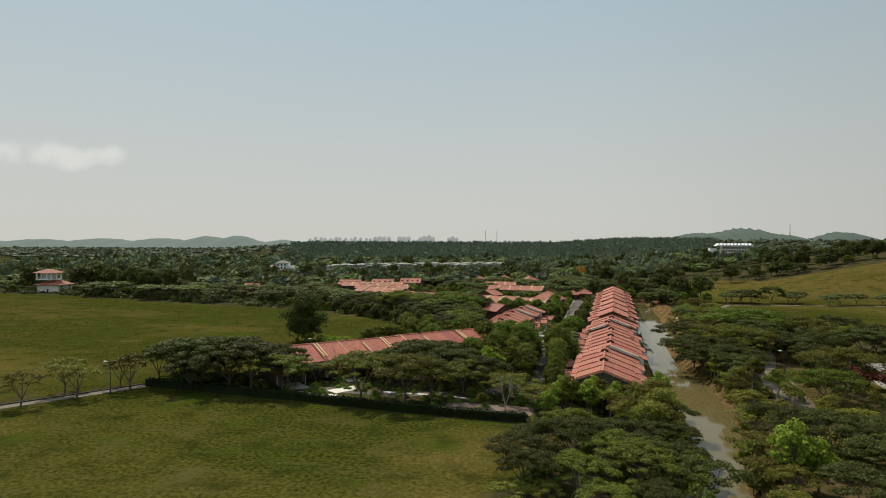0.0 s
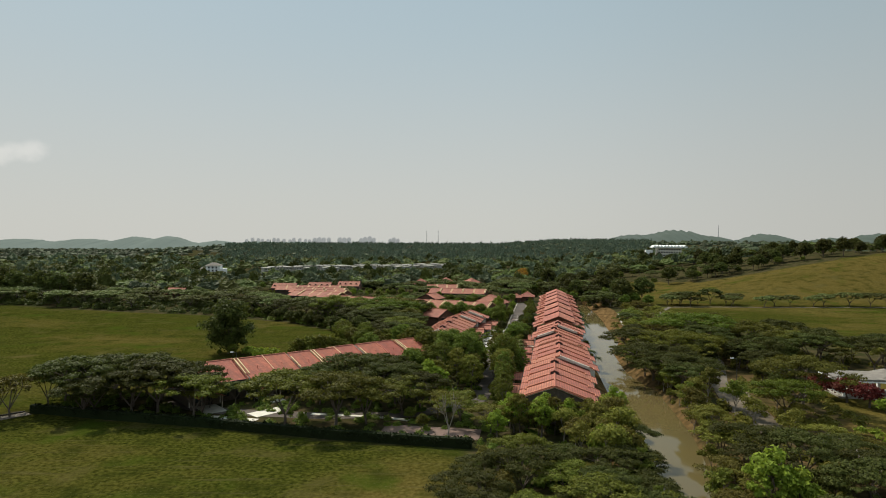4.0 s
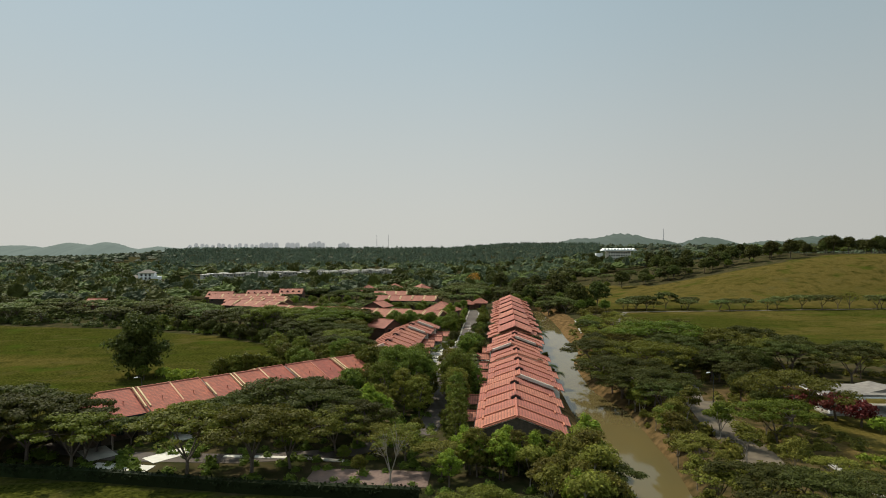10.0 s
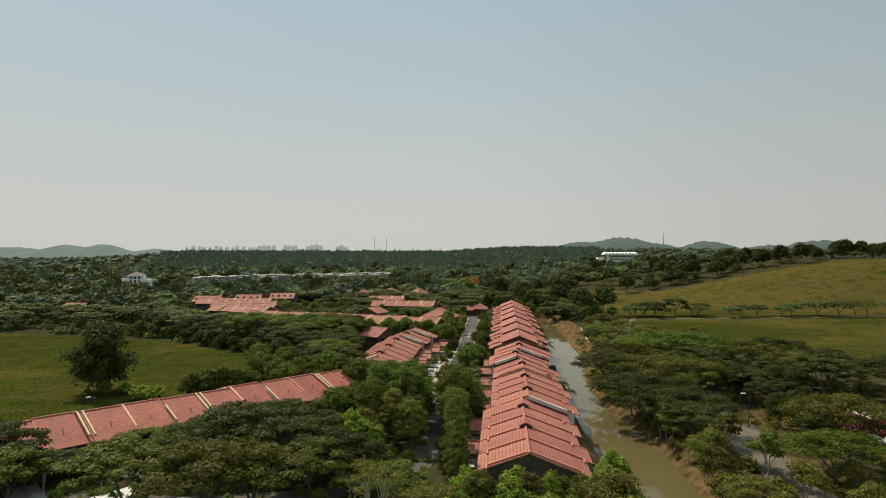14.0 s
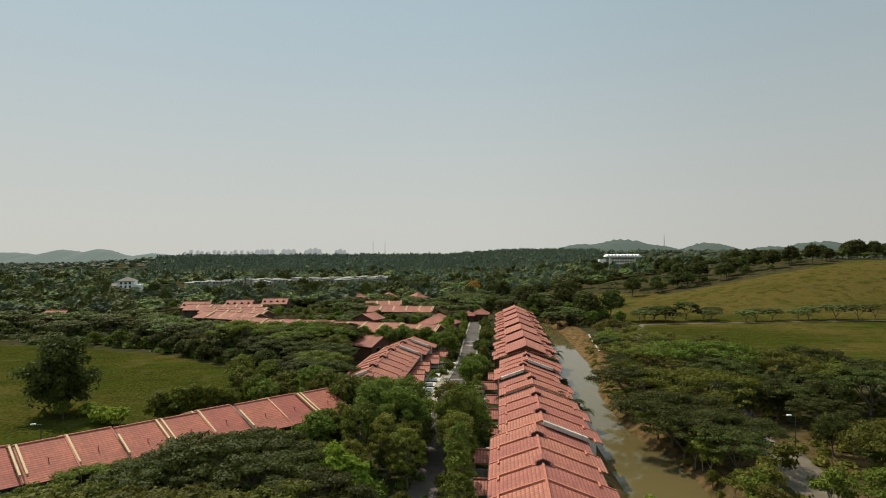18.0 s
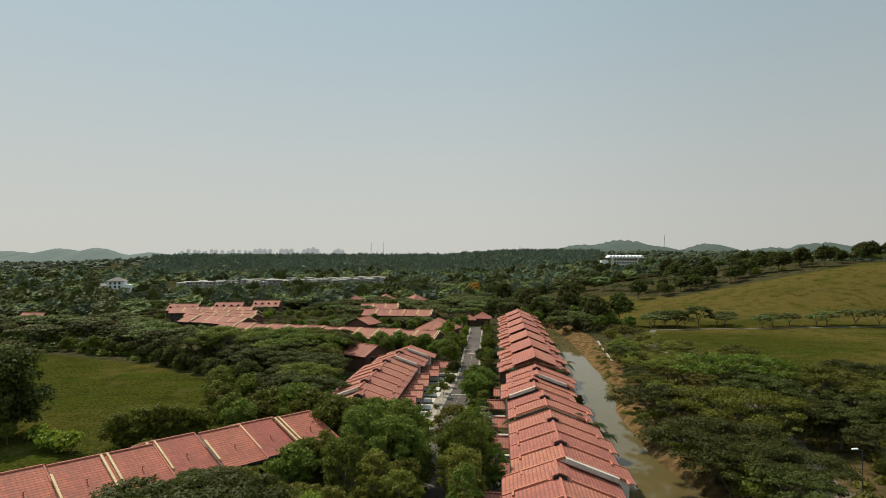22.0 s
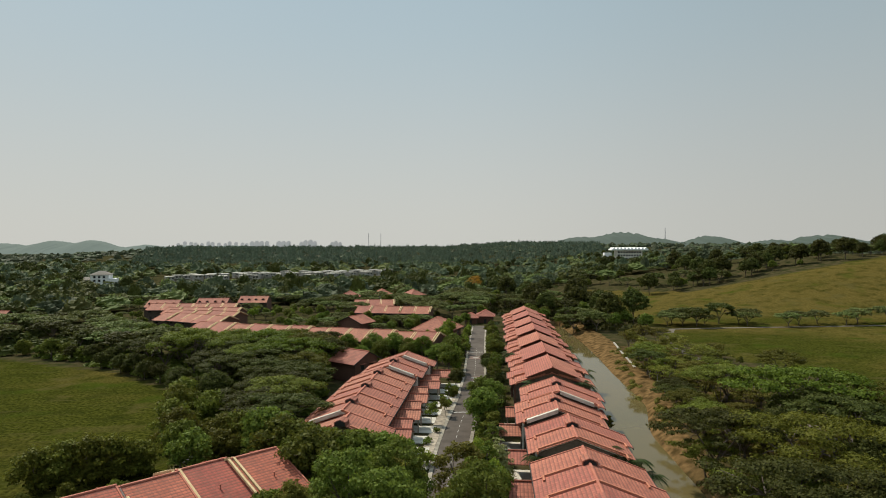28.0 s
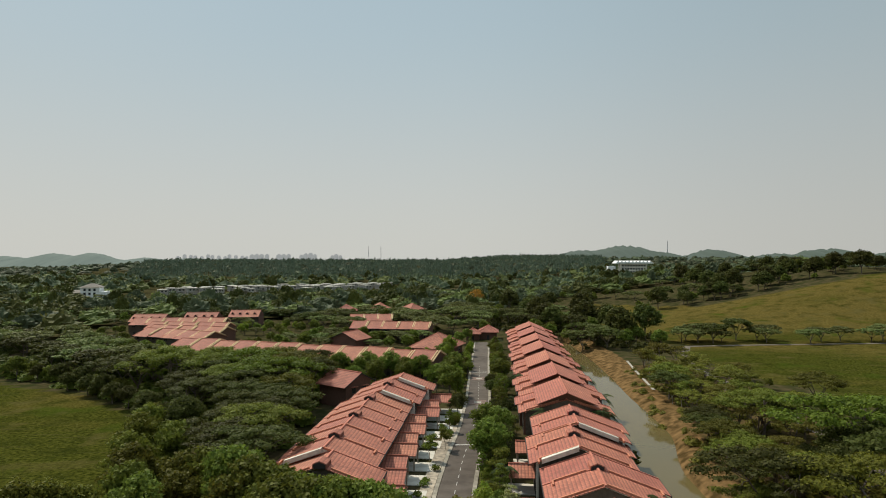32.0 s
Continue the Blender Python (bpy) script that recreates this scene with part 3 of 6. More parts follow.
# ---- houses ----
def roof_slope(x0, z0, x1, z1, y0, y1, thick=0.14, wave=0.34):
    """A tiled slope from the ridge (x0, z0) down to the eave (x1, z1), with rolls that run down it."""
    b = Build()
    k = max(4, int((y1 - y0) / wave)) * 2
    ys = [y0 + (y1 - y0) * i / k for i in range(k + 1)]
    for i, y in enumerate(ys):
        up = 0.004 if i % 2 else 0.0
        b.v += [(x0, y, z0 + up), (x1, y, z1 + up), (x1, y, z1 - thick), (x0, y, z0 - thick)]
    flip = x1 > x0
    for i in range(k):
        a, c = 4 * i, 4 * i + 4
        for q in range(4):
            r = (q + 1) % 4
            face = (a + q, a + r, c + r, c + q)
            b.f.append(face if not flip else face[::-1])
    b.f += [(0, 1, 2, 3) if flip else (3, 2, 1, 0), (4 * k + 3, 4 * k + 2, 4 * k + 1, 4 * k) if flip else (4 * k, 4 * k + 1, 4 * k + 2, 4 * k + 3)]
    return b


def window(parent, x, y, z, w, h, side):
    """A window in a wall that faces -x or +x."""
    s = 0.06 * side
    f = Build()
    for a in ((y - w / 2, z, y - w / 2 + 0.08, z + h), (y + w / 2 - 0.08, z, y + w / 2, z + h), (y - 0.04, z, y + 0.04, z + h), (y - w / 2, z, y + w / 2, z + 0.08), (y - w / 2, z + h - 0.08, y + w / 2, z + h)):
        f.box(min(x, x + s), a[0], a[1], max(x, x + s), a[2], a[3])
    win = part("window", f, FRAME, parent)
    part("pane", Build().box(min(x, x + s / 3), y - w / 2 + 0.05, z + 0.05, max(x, x + s / 3), y + w / 2 - 0.05, z + h - 0.05), GLASS, win)


def terrace_house(label, group, m, width=7.3, left=8.6, right=11.0, ridge=8.1, slope=0.345, coping=None, vent=False, porch=0, coping_from=1.6, coping_w=0.3, wall=None, gable=False, tile=None, pipes=True, reach=5.0, apron=2.6, lantern=False, step=0, dormer=False):
    """One house of a terrace: its ridge runs along y, from 0 to width."""
    tile, wall = tile or TILE, wall or WALL
    h = thing("terraced_house", label, "house", m, group)
    zl, zr = ridge - left * slope, ridge - right * slope
    wl, wr = left - 1.1, right - 1.1
    body = [(-wl, 0), (wr, 0), (wr, ridge - wr * slope - 0.16), (0, ridge - 0.16), (-wl, ridge - wl * slope - 0.16)]
    part("wall", Build().extrude(body, 0.02, width - 0.02), wall, h)
    e0 = -0.5 if gable else 0.0
    part("roof", roof_slope(0, ridge, -left, zl, e0, width), tile, h)
    part("roof", roof_slope(0, ridge, right, zr, e0, width), tile, h)
    cap = Build()
    cap.extrude([(-0.22, ridge), (0.22, ridge), (0.14, ridge + 0.17), (-0.14, ridge + 0.17)], e0, width)
    part("ridge_cap", cap, RIDGE, h)
    for x, z, s in ((-left, zl, -1), (right, zr, 1)):
        part("fascia", Build().box(min(x, x + 0.1 * s), e0, z - 0.34, max(x, x + 0.1 * s), width, z - 0.02), DARK, h)
    if coping:
        for s, ext in ((-1, left), (1, right)):
            twin = coping is CREAM
            a, c = coping_from, ext * 0.78 if twin else ext - 1.6
            lo = lambda d: ridge - d * slope
            tall = 0.3 if twin else 0.29
            o = [(s * a, lo(a) - 0.05), (s * c, lo(c) - 0.05), (s * c, lo(c) + tall), (s * a, lo(a) + tall)]
            for y in ((-coping_w / 2, coping_w / 2) if twin and coping_w > 0.5 else (0.0,)):
                half = 0.16 if twin else coping_w / 2
                part("coping", Build().extrude(o if s > 0 else o[::-1], y - half, y + half), coping, h)
            if not twin:
                part("coping_stop", Build().box(min(s * c, s * c + 0.28 * s), -1.7, lo(c) - 0.15, max(s * c, s * c + 0.28 * s), 0.14, lo(c) + 0.24), coping, h)
            seam = [(s * 0.3, lo(0.3) - 0.02), (s * ext, lo(ext) - 0.02), (s * ext, lo(ext) + 0.13), (s * 0.3, lo(0.3) + 0.13)]
            part("verge_tile", Build().extrude(seam if s > 0 else seam[::-1], width - 0.24, width - 0.02), RIDGE, h)
    if vent:
        v = Build()
        v.extrude([(-1.05, ridge - 0.42), (1.05, ridge - 0.42), (1.05, ridge + 0.3), (0.0, ridge + 0.74), (-1.05, ridge + 0.3)], -0.5, 1.9)
        part("ridge_vent", v, tile, h)
        part("louvre", Build().extrude([(-0.9, ridge - 0.40), (0.9, ridge - 0.40), (0.9, ridge + 0.2), (0.0, ridge + 0.58), (-0.9, ridge + 0.2)], -0.54, -0.50), DARK, h)
    if step:  # -1, 1: on that slope; 2: on both
        # the pale party wall that stands above the lower neighbour
        for s, ext in ((-1, left * 0.75), (1, right * 0.75)):
            if step not in (s, 2):
                continue
            o = [(s * 0.1, ridge - 0.5), (s * ext, ridge - ext * slope - 0.5), (s * ext, ridge - ext * slope + 0.22), (s * 0.1, ridge + 0.22)]
            part("step_wall", Build().extrude(o if s > 0 else o[::-1], -0.95, 0.1), STEP_WALL, h)
    if gable:
        # a flat dark panel over the end wall, painted as verandah shade
        part("end_wall", Build().extrude([(-wl + 0.4, 0), (wr - 0.4, 0), (wr - 0.4, ridge - wr * slope - 0.3), (0, ridge - 0.35), (-wl + 0.4, ridge - wl * slope - 0.3)], -0.06, 0.0), FACADE_SHADE, h)
        for x in (-3.2, 3.4):
            w = part("window", Build().box(x - 0.95, -0.12, 2.6, x + 0.95, -0.06, 4.3), RIDGE, h)
            part("pane", Build().box(x - 0.75, -0.15, 2.8, x + 0.75, -0.12, 4.1), GLASS, w)
    if lantern:
        # a narrow raised roof along the middle, with a dark gable end
        top, w, sl = ridge + 1.7, 6.4, 0.40
        part("upper_roof", roof_slope(0, top, -w, top - w * sl, -1.9, width * 2.2), tile, h)
        part("upper_roof", roof_slope(0, top, w, top - w * sl, -1.9, width * 2.2), tile, h)
        part("upper_gable", Build().extrude([(-w + 0.5, top - w * sl - 0.3), (w - 0.5, top - w * sl - 0.3), (w - 0.5, top - w * sl + 0.1), (0, top - 0.16), (-w + 0.5, top - w * sl + 0.1)], 0.0, width * 2.2 - 0.2), GABLE, h)
        part("upper_ridge", Build().tube((0, -1.9, top + 0.1), (0, width * 2.2, top + 0.1), 0.16, 0.16, 6), RIDGE, h)
    if dormer:
        # two small gabled vents on the front slope
        for y in (width * 0.3, width * 0.78):
            d = left * 0.42
            z = ridge - d * slope
            b = Build()
            b.v = [(-d - 1.5, y - 0.9, z - 0.45), (-d - 1.5, y + 0.9, z - 0.45), (-d - 1.5, y, z + 0.6), (-d + 0.9, y, z + 0.6), (-d - 1.5, y - 1.2, z - 0.55), (-d - 1.5, y + 1.2, z - 0.55)]
            b.f = [(2, 3, 4), (3, 2, 5)]
            part("dormer_roof", b, tile, h)
            part("dormer_louvre", Build().poly((-d - 1.45, y - 0.9, z - 0.5), (-d - 1.45, y + 0.9, z - 0.5), (-d - 1.45, y, z + 0.45)), DARK, h)
    if pipes:
        for s, d, y in ((1, 5.6, width * 0.5),):
            z = ridge - d * slope
            part("vent_pipe", Build().tube((s * d, y, z - 0.1), (s * d, y, z + 0.5), 0.09, 0.09, 6).tube((s * d, y, z + 0.5), (s * d, y, z + 0.62), 0.15, 0.15, 6), RIDGE, h)
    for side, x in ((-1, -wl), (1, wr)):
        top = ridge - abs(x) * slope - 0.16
        # eave shade as a dark panel just proud of the wall
        part("house_front", Build().box(min(x, x + 0.05 * side), 0.15, 0, max(x, x + 0.05 * side), width - 0.15, top - 0.1), FACADE_SHADE, h)
        x += 0.05 * side
        window(h, x, width * 0.28, 0.95, 1.6, 1.25, side)
        window(h, x, width * 0.72, top - 1.55, 1.6, 1.1, side)
        s = 0.05 * side
        part("door", Build().box(min(x, x + s), width * 0.6, 0.0, max(x, x + s), width * 0.6 + 0.95, 2.1), DARK, h)
    if porch:
        # A gabled porch with its own small roof on posts, in front of the house.
        x0 = (-left + 1.0) if porch < 0 else (right - 1.0)
        x1 = x0 + porch * reach
        y0, y1, mid, top = width * 0.12, width * 0.12 + 5.4, width * 0.12 + 2.7, 4.15
        for sgn in (-1, 1):
            slope_mesh = roof_slope(0, top, sgn * 2.9, top - 1.25, min(x0, x1), max(x0, x1), 0.12)
            slope_mesh.v = [(y, mid + x, z) for x, y, z in slope_mesh.v]
            part("porch_roof", slope_mesh, tile, h)
        part("porch_gable", Build().box(min(x0, x1) + 0.5, mid - 1.5, top - 1.2, max(x0, x1) - 0.5, mid + 1.5, top - 0.72), DARK, h)
        part("porch_ridge", Build().tube((x0, mid, top + 0.14), (x1, mid, top + 0.14), 0.13, 0.13, 6), RIDGE, h)
        for y in (y0 + 0.35, y1 - 0.35):
            x = x1 - porch * 0.4
            part("porch_post", Build().box(x - 0.12, y - 0.12, 0, x + 0.12, y + 0.12, top - 1.1), WALL_DULL, h)
        part("driveway", Build().box(min(x0, x1 + porch * apron), y0 + 0.3, 0.02, max(x0, x1 + porch * apron), y1 - 0.3, 0.12), PAD, h)
    return h


PLACED = []  # footprints: centre x, y, heading in degrees, half length along the row, half width


def terrace(name, start, heading, count, width, shifts, styles, group):
    """A row of houses from start, along heading (degrees clockwise from +y). styles: one house for each kind of place in the row."""
    c = Matrix.Translation((*start, 0)) @ Euler((0, 0, radians(-heading))).to_matrix().to_4x4()
    for i in range(count):
        sx, up = shifts[i % len(shifts)], 0.0
        if isinstance(sx, tuple):
            sx, up = sx
        m = c @ Matrix.Translation((sx, i * width, 0))
        kind = styles(i, count)
        if up:
            kind["ridge"] = 8.1 + up
        key = (name, tuple(sorted(kind.items(), key=str)))
        if key in MADE:
            copy_thing(MADE[key], m)
        else:
            MADE[key] = terrace_house(m=m, width=width, group=group, **kind)
    mid = c @ Vector((1.0, count * width / 2, 0))
    PLACED.append((mid.x, mid.y, heading, count * width / 2 + 1, 11.5))


MADE = {}
RED_LABEL = "two storey terraced house with red clay tiled roof"
terrace("A", (-62.8, 163.2), 49.2, 10, 7.24, [(0.9, 0.2), (-0.8, 0.0), (0.7, 0.3), (-0.6, 0.05), (0.6, 0.15)],
        lambda i, n: dict(label=RED_LABEL + " and cream copings", coping=CREAM, left=8.0, right=10.2, ridge=8.2, slope=0.33, tile=TILE_DEEP, coping_from=(0.2, 2.4, 0.2)[i % 3], coping_w=1.2 if i == 6 else (0.8, 0.4, 0.9)[i % 3], gable=i == 0, porch=1 if i in (0, 2) else 0), "houses of the front terrace")


def c_style(i, n):
    vent = i % 2 == 0 and i > 0 if n == 9 else i == 1
    return dict(label=RED_LABEL + " beside the canal", tile=TILE_ROSE, coping=COPING, coping_from=1.6 if vent else 0.25, vent=vent, porch=-1 if i % 2 == 0 else 0, gable=i == 0, left=7.8, right=9.2 if i % 2 == 0 else 10.3, slope=0.36, reach=4.2, apron=0.3, pipes=False, step=1 if n == 9 and i == 5 else 0)


def b_style(i, n):
    vent = i % 2 == 1
    return dict(label=RED_LABEL + " facing the street", coping=COPING, coping_from=1.6 if vent else 0.25, vent=vent, porch=1, gable=i == 1, left=8.0, right=8.4, pipes=False, reach=5.2 if i % 2 == 0 else 4.4, apron=3.0, step={2: -1, 8: 1, 10: 1}.get(i, 0))


terrace("C", (26.2, 145.1), 9.7, 9, 6.92, [0, 0, 0, 0, 0, (1.4, 0.35), (1.4, 0.35), (1.4, 0.35), (1.4, 0.35)], c_style, "houses along the canal")
for px, py, up, side in ((39.2, 212.7, -0.3, 0), (40.3, 227.8, 0.2, -1), (43.9, 240.2, 0.6, 1)):
    terrace("C2", (px, py), 9.9, 2, 6.92, [(0, up), (0, up)], lambda i, n: dict(c_style(i, n), step=side if i == 0 else 0), "houses along the canal")
for k, (gx, gy) in enumerate(((48.2, 262.5), (52.0, 284.5), (55.8, 307.0), (59.8, 331.0), (63.6, 353.0), (67.6, 376.5), (71.0, 398.0))):
    terrace("C3", (gx, gy), 9.9, 3, 7.1, [0.0, -0.6, 0.5], lambda i, n: dict(c_style(i + 1, n), gable=i == 0, vent=False, porch=0, left=10.2, step=0, ridge=7.9, slope=0.31, lantern=i == 0, wall=GABLE), "houses along the canal")
terrace("B", (0.81, 222.9), 9.7, 10, 6.92, [(0, -0.1), (-1.6, 0.2), (-1.6, 0.2), (-1.6, 0.2), (-1.6, 0.2), (-1.7, 0.2), (-1.7, 0.2), (-0.2, 0.5), (-0.2, 0.5), (1.4, 0.7)], lambda i, n: b_style(i + 1, n), "houses facing the street")
terrace("D", (26.0, 332.5), -66.8, 12, 8.55, [(0.0, 0.15), (-0.5, -0.1), (0.2, 0.25), (-0.3, 0.1)], lambda i, n: dict(label=RED_LABEL + " and cream copings", coping=CREAM, left=9.0, right=8.5, ridge=8.3, coping_from=0.2, coping_w=0.8, wall=GABLE), "houses of the cross terrace")


def far_style(extra=""):
    return lambda i, n: dict(lantern=False, label=RED_LABEL + extra, coping=CREAM, left=8.0, right=8.0, ridge=8.2, coping_from=0.2, coping_w=0.7, pipes=False, wall=GABLE)


def long_style(i, n):
    return dict(label="two storey red roofed house with two small gabled vents", left=8.0, right=8.0, ridge=8.6, slope=0.42, pipes=False, wall=GABLE, dormer=True)


FAR = "houses of the rear terraces"
terrace("E", (29.0, 427.0), -78.0, 5, 7.6, [0, 0.5], far_style(), FAR)
terrace("E", (10.5, 472.0), -88.0, 3, 7.6, [0, 0.5], far_style(), FAR)
terrace("F", (-62.0, 392.0), -64.0, 5, 7.6, [0, 0.8, 1.6, 2.4, 1.6, 0.8], far_style(), FAR)
terrace("F", (-62.0, 411.0), -72.0, 5, 7.6, [0, 0.8, 0.4], far_style(), FAR)
terrace("F", (-66.0, 431.0), -82.0, 5, 7.6, [0, 0.6], far_style(), FAR)
terrace("F", (-74.0, 456.0), -90.0, 6, 7.6, [0, 0.5], far_style(), FAR)
terrace("F", (-86.0, 486.0), -90.0, 2, 8.8, [0], long_style, FAR)
terrace("F", (-110.0, 475.0), -90.0, 2, 8.8, [0], long_style, FAR)
terrace("F", (-66.0, 500.0), -90.0, 2, 8.3, [0], long_style, FAR)


def hip_house(label, m, w, d, eave, apex, tile, over=1.2, wall=None):
    """A detached house with a hipped roof, on walls with windows and a door."""
    h = thing("house", label, "house", m)
    part("wall", Build().box(-w / 2, -d / 2, 0, w / 2, d / 2, eave), wall or WALL, h)
    r, W, D = max(0.3, (d - w) / 2), w / 2 + over, d / 2 + over
    b = Build()
    b.v = [(-W, -D, eave), (W, -D, eave), (W, D, eave), (-W, D, eave), (0, -r, apex), (0, r, apex), (-W, -D, eave - 0.25), (W, -D, eave - 0.25), (W, D, eave - 0.25), (-W, D, eave - 0.25)]
    b.f = [(0, 1, 4), (1, 2, 5, 4), (2, 3, 5), (3, 0, 4, 5), (6, 9, 8, 7), (0, 6, 7, 1), (1, 7, 8, 2), (2, 8, 9, 3), (3, 9, 6, 0)]
    part("roof", b, tile, h)
    hips = [((-W, -D, eave), (0, -r, apex)), ((W, -D, eave), (0, -r, apex)), ((W, D, eave), (0, r, apex)), ((-W, D, eave), (0, r, apex)), ((0, -r, apex), (0, r, apex))]
    for a, c in hips:
        part("hip_cap", Build().tube(a, c, 0.16, 0.16, 6), RIDGE, h)
    for s in (-1, 1):
        for k in (-0.28, 0.28):
            window(h, s * w / 2, k * d, 1.0, 1.8, 1.3, s)
            if eave > 4.5:
                window(h, s * w / 2, k * d, eave - 1.7, 1.8, 1.2, s)
    part("door", Build().box(-0.6, -d / 2 - 0.05, 0, 0.6, -d / 2, 2.1), DARK, h)
    PLACED.append((m.translation.x, m.translation.y, 0, D + 1, W + 1))
    return h


# ---- trees ----
rng = np.random.default_rng(7)


def clump_mesh(name, blobs, count, size, mat, flat=0.5, hang=0.0, seed=1):
    """A crown: small folded leaf clumps scattered through flattened blobs (x, y, z, radius), thickest near their skins."""
    g = np.random.default_rng(seed)
    rad = np.array([b[3] for b in blobs])
    pick = g.choice(len(blobs), count, p=rad**2 / (rad**2).sum())
    cen = np.array([b[:3] for b in blobs])[pick]
    d = g.normal(size=(count, 3))
    d /= np.linalg.norm(d, axis=1)[:, None]
    d[:, 2] = np.where(g.random(count) < 0.72, np.abs(d[:, 2]), d[:, 2])
    r = rad[pick] * g.uniform(0.25, 1.3, count) ** 0.75
    pos = cen + d * r[:, None] * np.array([1, 1, flat])
    nrm = d * np.array([1, 1, 1.0 / max(flat, 0.3)]) + g.normal(size=(count, 3)) * 0.55
    nrm /= np.linalg.norm(nrm, axis=1)[:, None]
    a = np.cross(nrm, g.normal(size=(count, 3)))
    a /= np.linalg.norm(a, axis=1)[:, None]
    b = np.cross(nrm, a)
    s = (size * g.uniform(0.55, 1.35, count))[:, None]
    bend = nrm * s * 0.28
    v = np.stack([pos + a * s * 1.2 - bend, pos + b * s * 0.75 + bend * 0.3 - a * s * 0.4, pos - b * s * 0.75 - a * s * 0.5], 1).reshape(-1, 3)
    idx = np.arange(count) * 3
    faces = np.stack([idx, idx + 1, idx + 2], 1)
    me = bpy.data.meshes.new(name)
    me.from_pydata(v.tolist(), [], faces.tolist())
    me.materials.append(mat)
    return me


def branching(blobs, h, r, trunk_r, fork, reach, limbs, g):
    """A trunk that forks low into a few stems, each splitting towards the clumps of the crown."""
    t = Build()
    foot = Vector((g.normal() * 0.25, g.normal() * 0.25, h * fork))
    t.tube((0, 0, -0.4), foot, trunk_r, trunk_r * 0.8, 7)
    stems = []
    count = 4 if limbs > 6 else 2
    turn = g.uniform(0, 6.28)
    for k in range(count):
        a = turn + 6.283 * k / count + g.normal() * 0.25
        d = r * reach * g.uniform(0.7, 1.2)
        tip = Vector((foot.x + d * math.cos(a), foot.y + d * math.sin(a), h * (fork + (0.70 - fork) * g.uniform(0.75, 1.0))))
        t.tube(foot - Vector((0, 0, 0.15)), tip, trunk_r * 0.58, trunk_r * 0.36, 5)
        stems.append(tip)
    for bx, by, bz, br in blobs[:: max(1, len(blobs) // limbs)]:
        end = Vector((bx, by, bz))
        near = min(stems, key=lambda p: (p - end).length)
        knee = near + (end - near) * 0.55 + Vector((0, 0, 0.04 * h))
        t.tube(near, knee, trunk_r * 0.34, trunk_r * 0.2, 4)
        t.tube(knee, end, trunk_r * 0.2, trunk_r * 0.07, 4)
    return t


def tree_kind(kind, label, trunk_h, crown_r, blobs, count, size, leaf, flat, seed, bark=None, limbs=6, trunk_r=0.28, fork=0.34, reach=0.3):
    """The first tree of a kind, parked at the origin until it is copied: a trunk with limbs, and a crown."""
    g = np.random.default_rng(seed)
    ob = thing(kind, label, "tree", pose(0, 0, 0))
    part("trunk", branching(blobs, trunk_h, crown_r, trunk_r, fork, reach, limbs, g), bark or BARK, ob)
    if count:
        part("crown", clump_mesh("crown", blobs, count, size, leaf, flat, seed=seed), leaf, ob)
    return ob


def ring_blobs(seed, n, r, z, br, dz=0.5, top=True):
    g = np.random.default_rng(seed)
    out = []
    for k in range(n):
        a, d = 6.283 * k / n + g.normal() * 0.3, r * g.uniform(0.55, 1.1)
        out.append((d * math.cos(a), d * math.sin(a), z + g.normal() * dz, br * g.uniform(0.7, 1.25)))
    if top:
        out.append((g.normal() * 0.5, g.normal() * 0.5, z + dz * 1.5, br * 1.15))
    return out


def plate_blobs(seed, r, h, n=40):
    """Thin leafy plates over a shallow, lobed dome, with gaps, and a few lower ones at the tips of side limbs."""
    g = np.random.default_rng(seed)
    out = []
    for k in range(n):
        q, a = math.sqrt((k + 0.5) / n), k * 2.39996 + g.normal() * 0.3
        size = g.uniform(0.6, 1.5)
        if g.random() < 0.14:
            continue
        d = r * 0.9 * q * (1 + 0.2 * math.sin(2 * a + seed) + 0.12 * math.sin(3 * a + 2 * seed) + 0.08 * math.sin(5 * a))
        out.append((d * math.cos(a), d * math.sin(a), h * (0.95 - 0.22 * q * q) + g.normal() * h * 0.04, r * 0.17 * size))
    for k in range(10):
        a, d = g.uniform(0, 6.28), r * g.uniform(0.4, 0.85)
        out.append((d * math.cos(a), d * math.sin(a), h * g.uniform(0.58, 0.72), r * 0.12 * g.uniform(0.7, 1.3)))
    return out


def lump_blobs(seed, r, h, n=38, low=-0.55, tall=0.37, lump=0.24):
    """Uneven lumps round a tall crown, some standing well out of it."""
    g = np.random.default_rng(seed)
    out = []
    for k in range(n):
        z = low + (1 - low) * (k + 0.5) / n
        a, w = k * 2.39996 + g.normal() * 0.3, math.sqrt(max(0.0, 1 - z * z))
        if low < -0.9 and z < 0:  # foliage hangs to the ground
            w = max(w, 0.8)
        d = r * 0.68 * g.uniform(0.1 if low < -0.9 else 0.6, 1.2)
        out.append((d * w * math.cos(a), d * w * math.sin(a), h * (0.60 + tall * z * g.uniform(0.75, 1.05)), r * lump * g.uniform(0.5, 1.5)))
    return out


def umbrella(seed, r=8.5, h=9.5, leaf=None, count=6800, label="spreading umbrella-shaped tree with flat feathery green crown", size=0.245, kind="rain_tree"):
    return tree_kind(kind, label, h, r, plate_blobs(seed, r, h), count, size, leaf or LEAF_RAIN, 0.36, seed, limbs=18 if count > 1300 else 8, trunk_r=0.03 * r + 0.04, fork=0.22, reach=0.36)


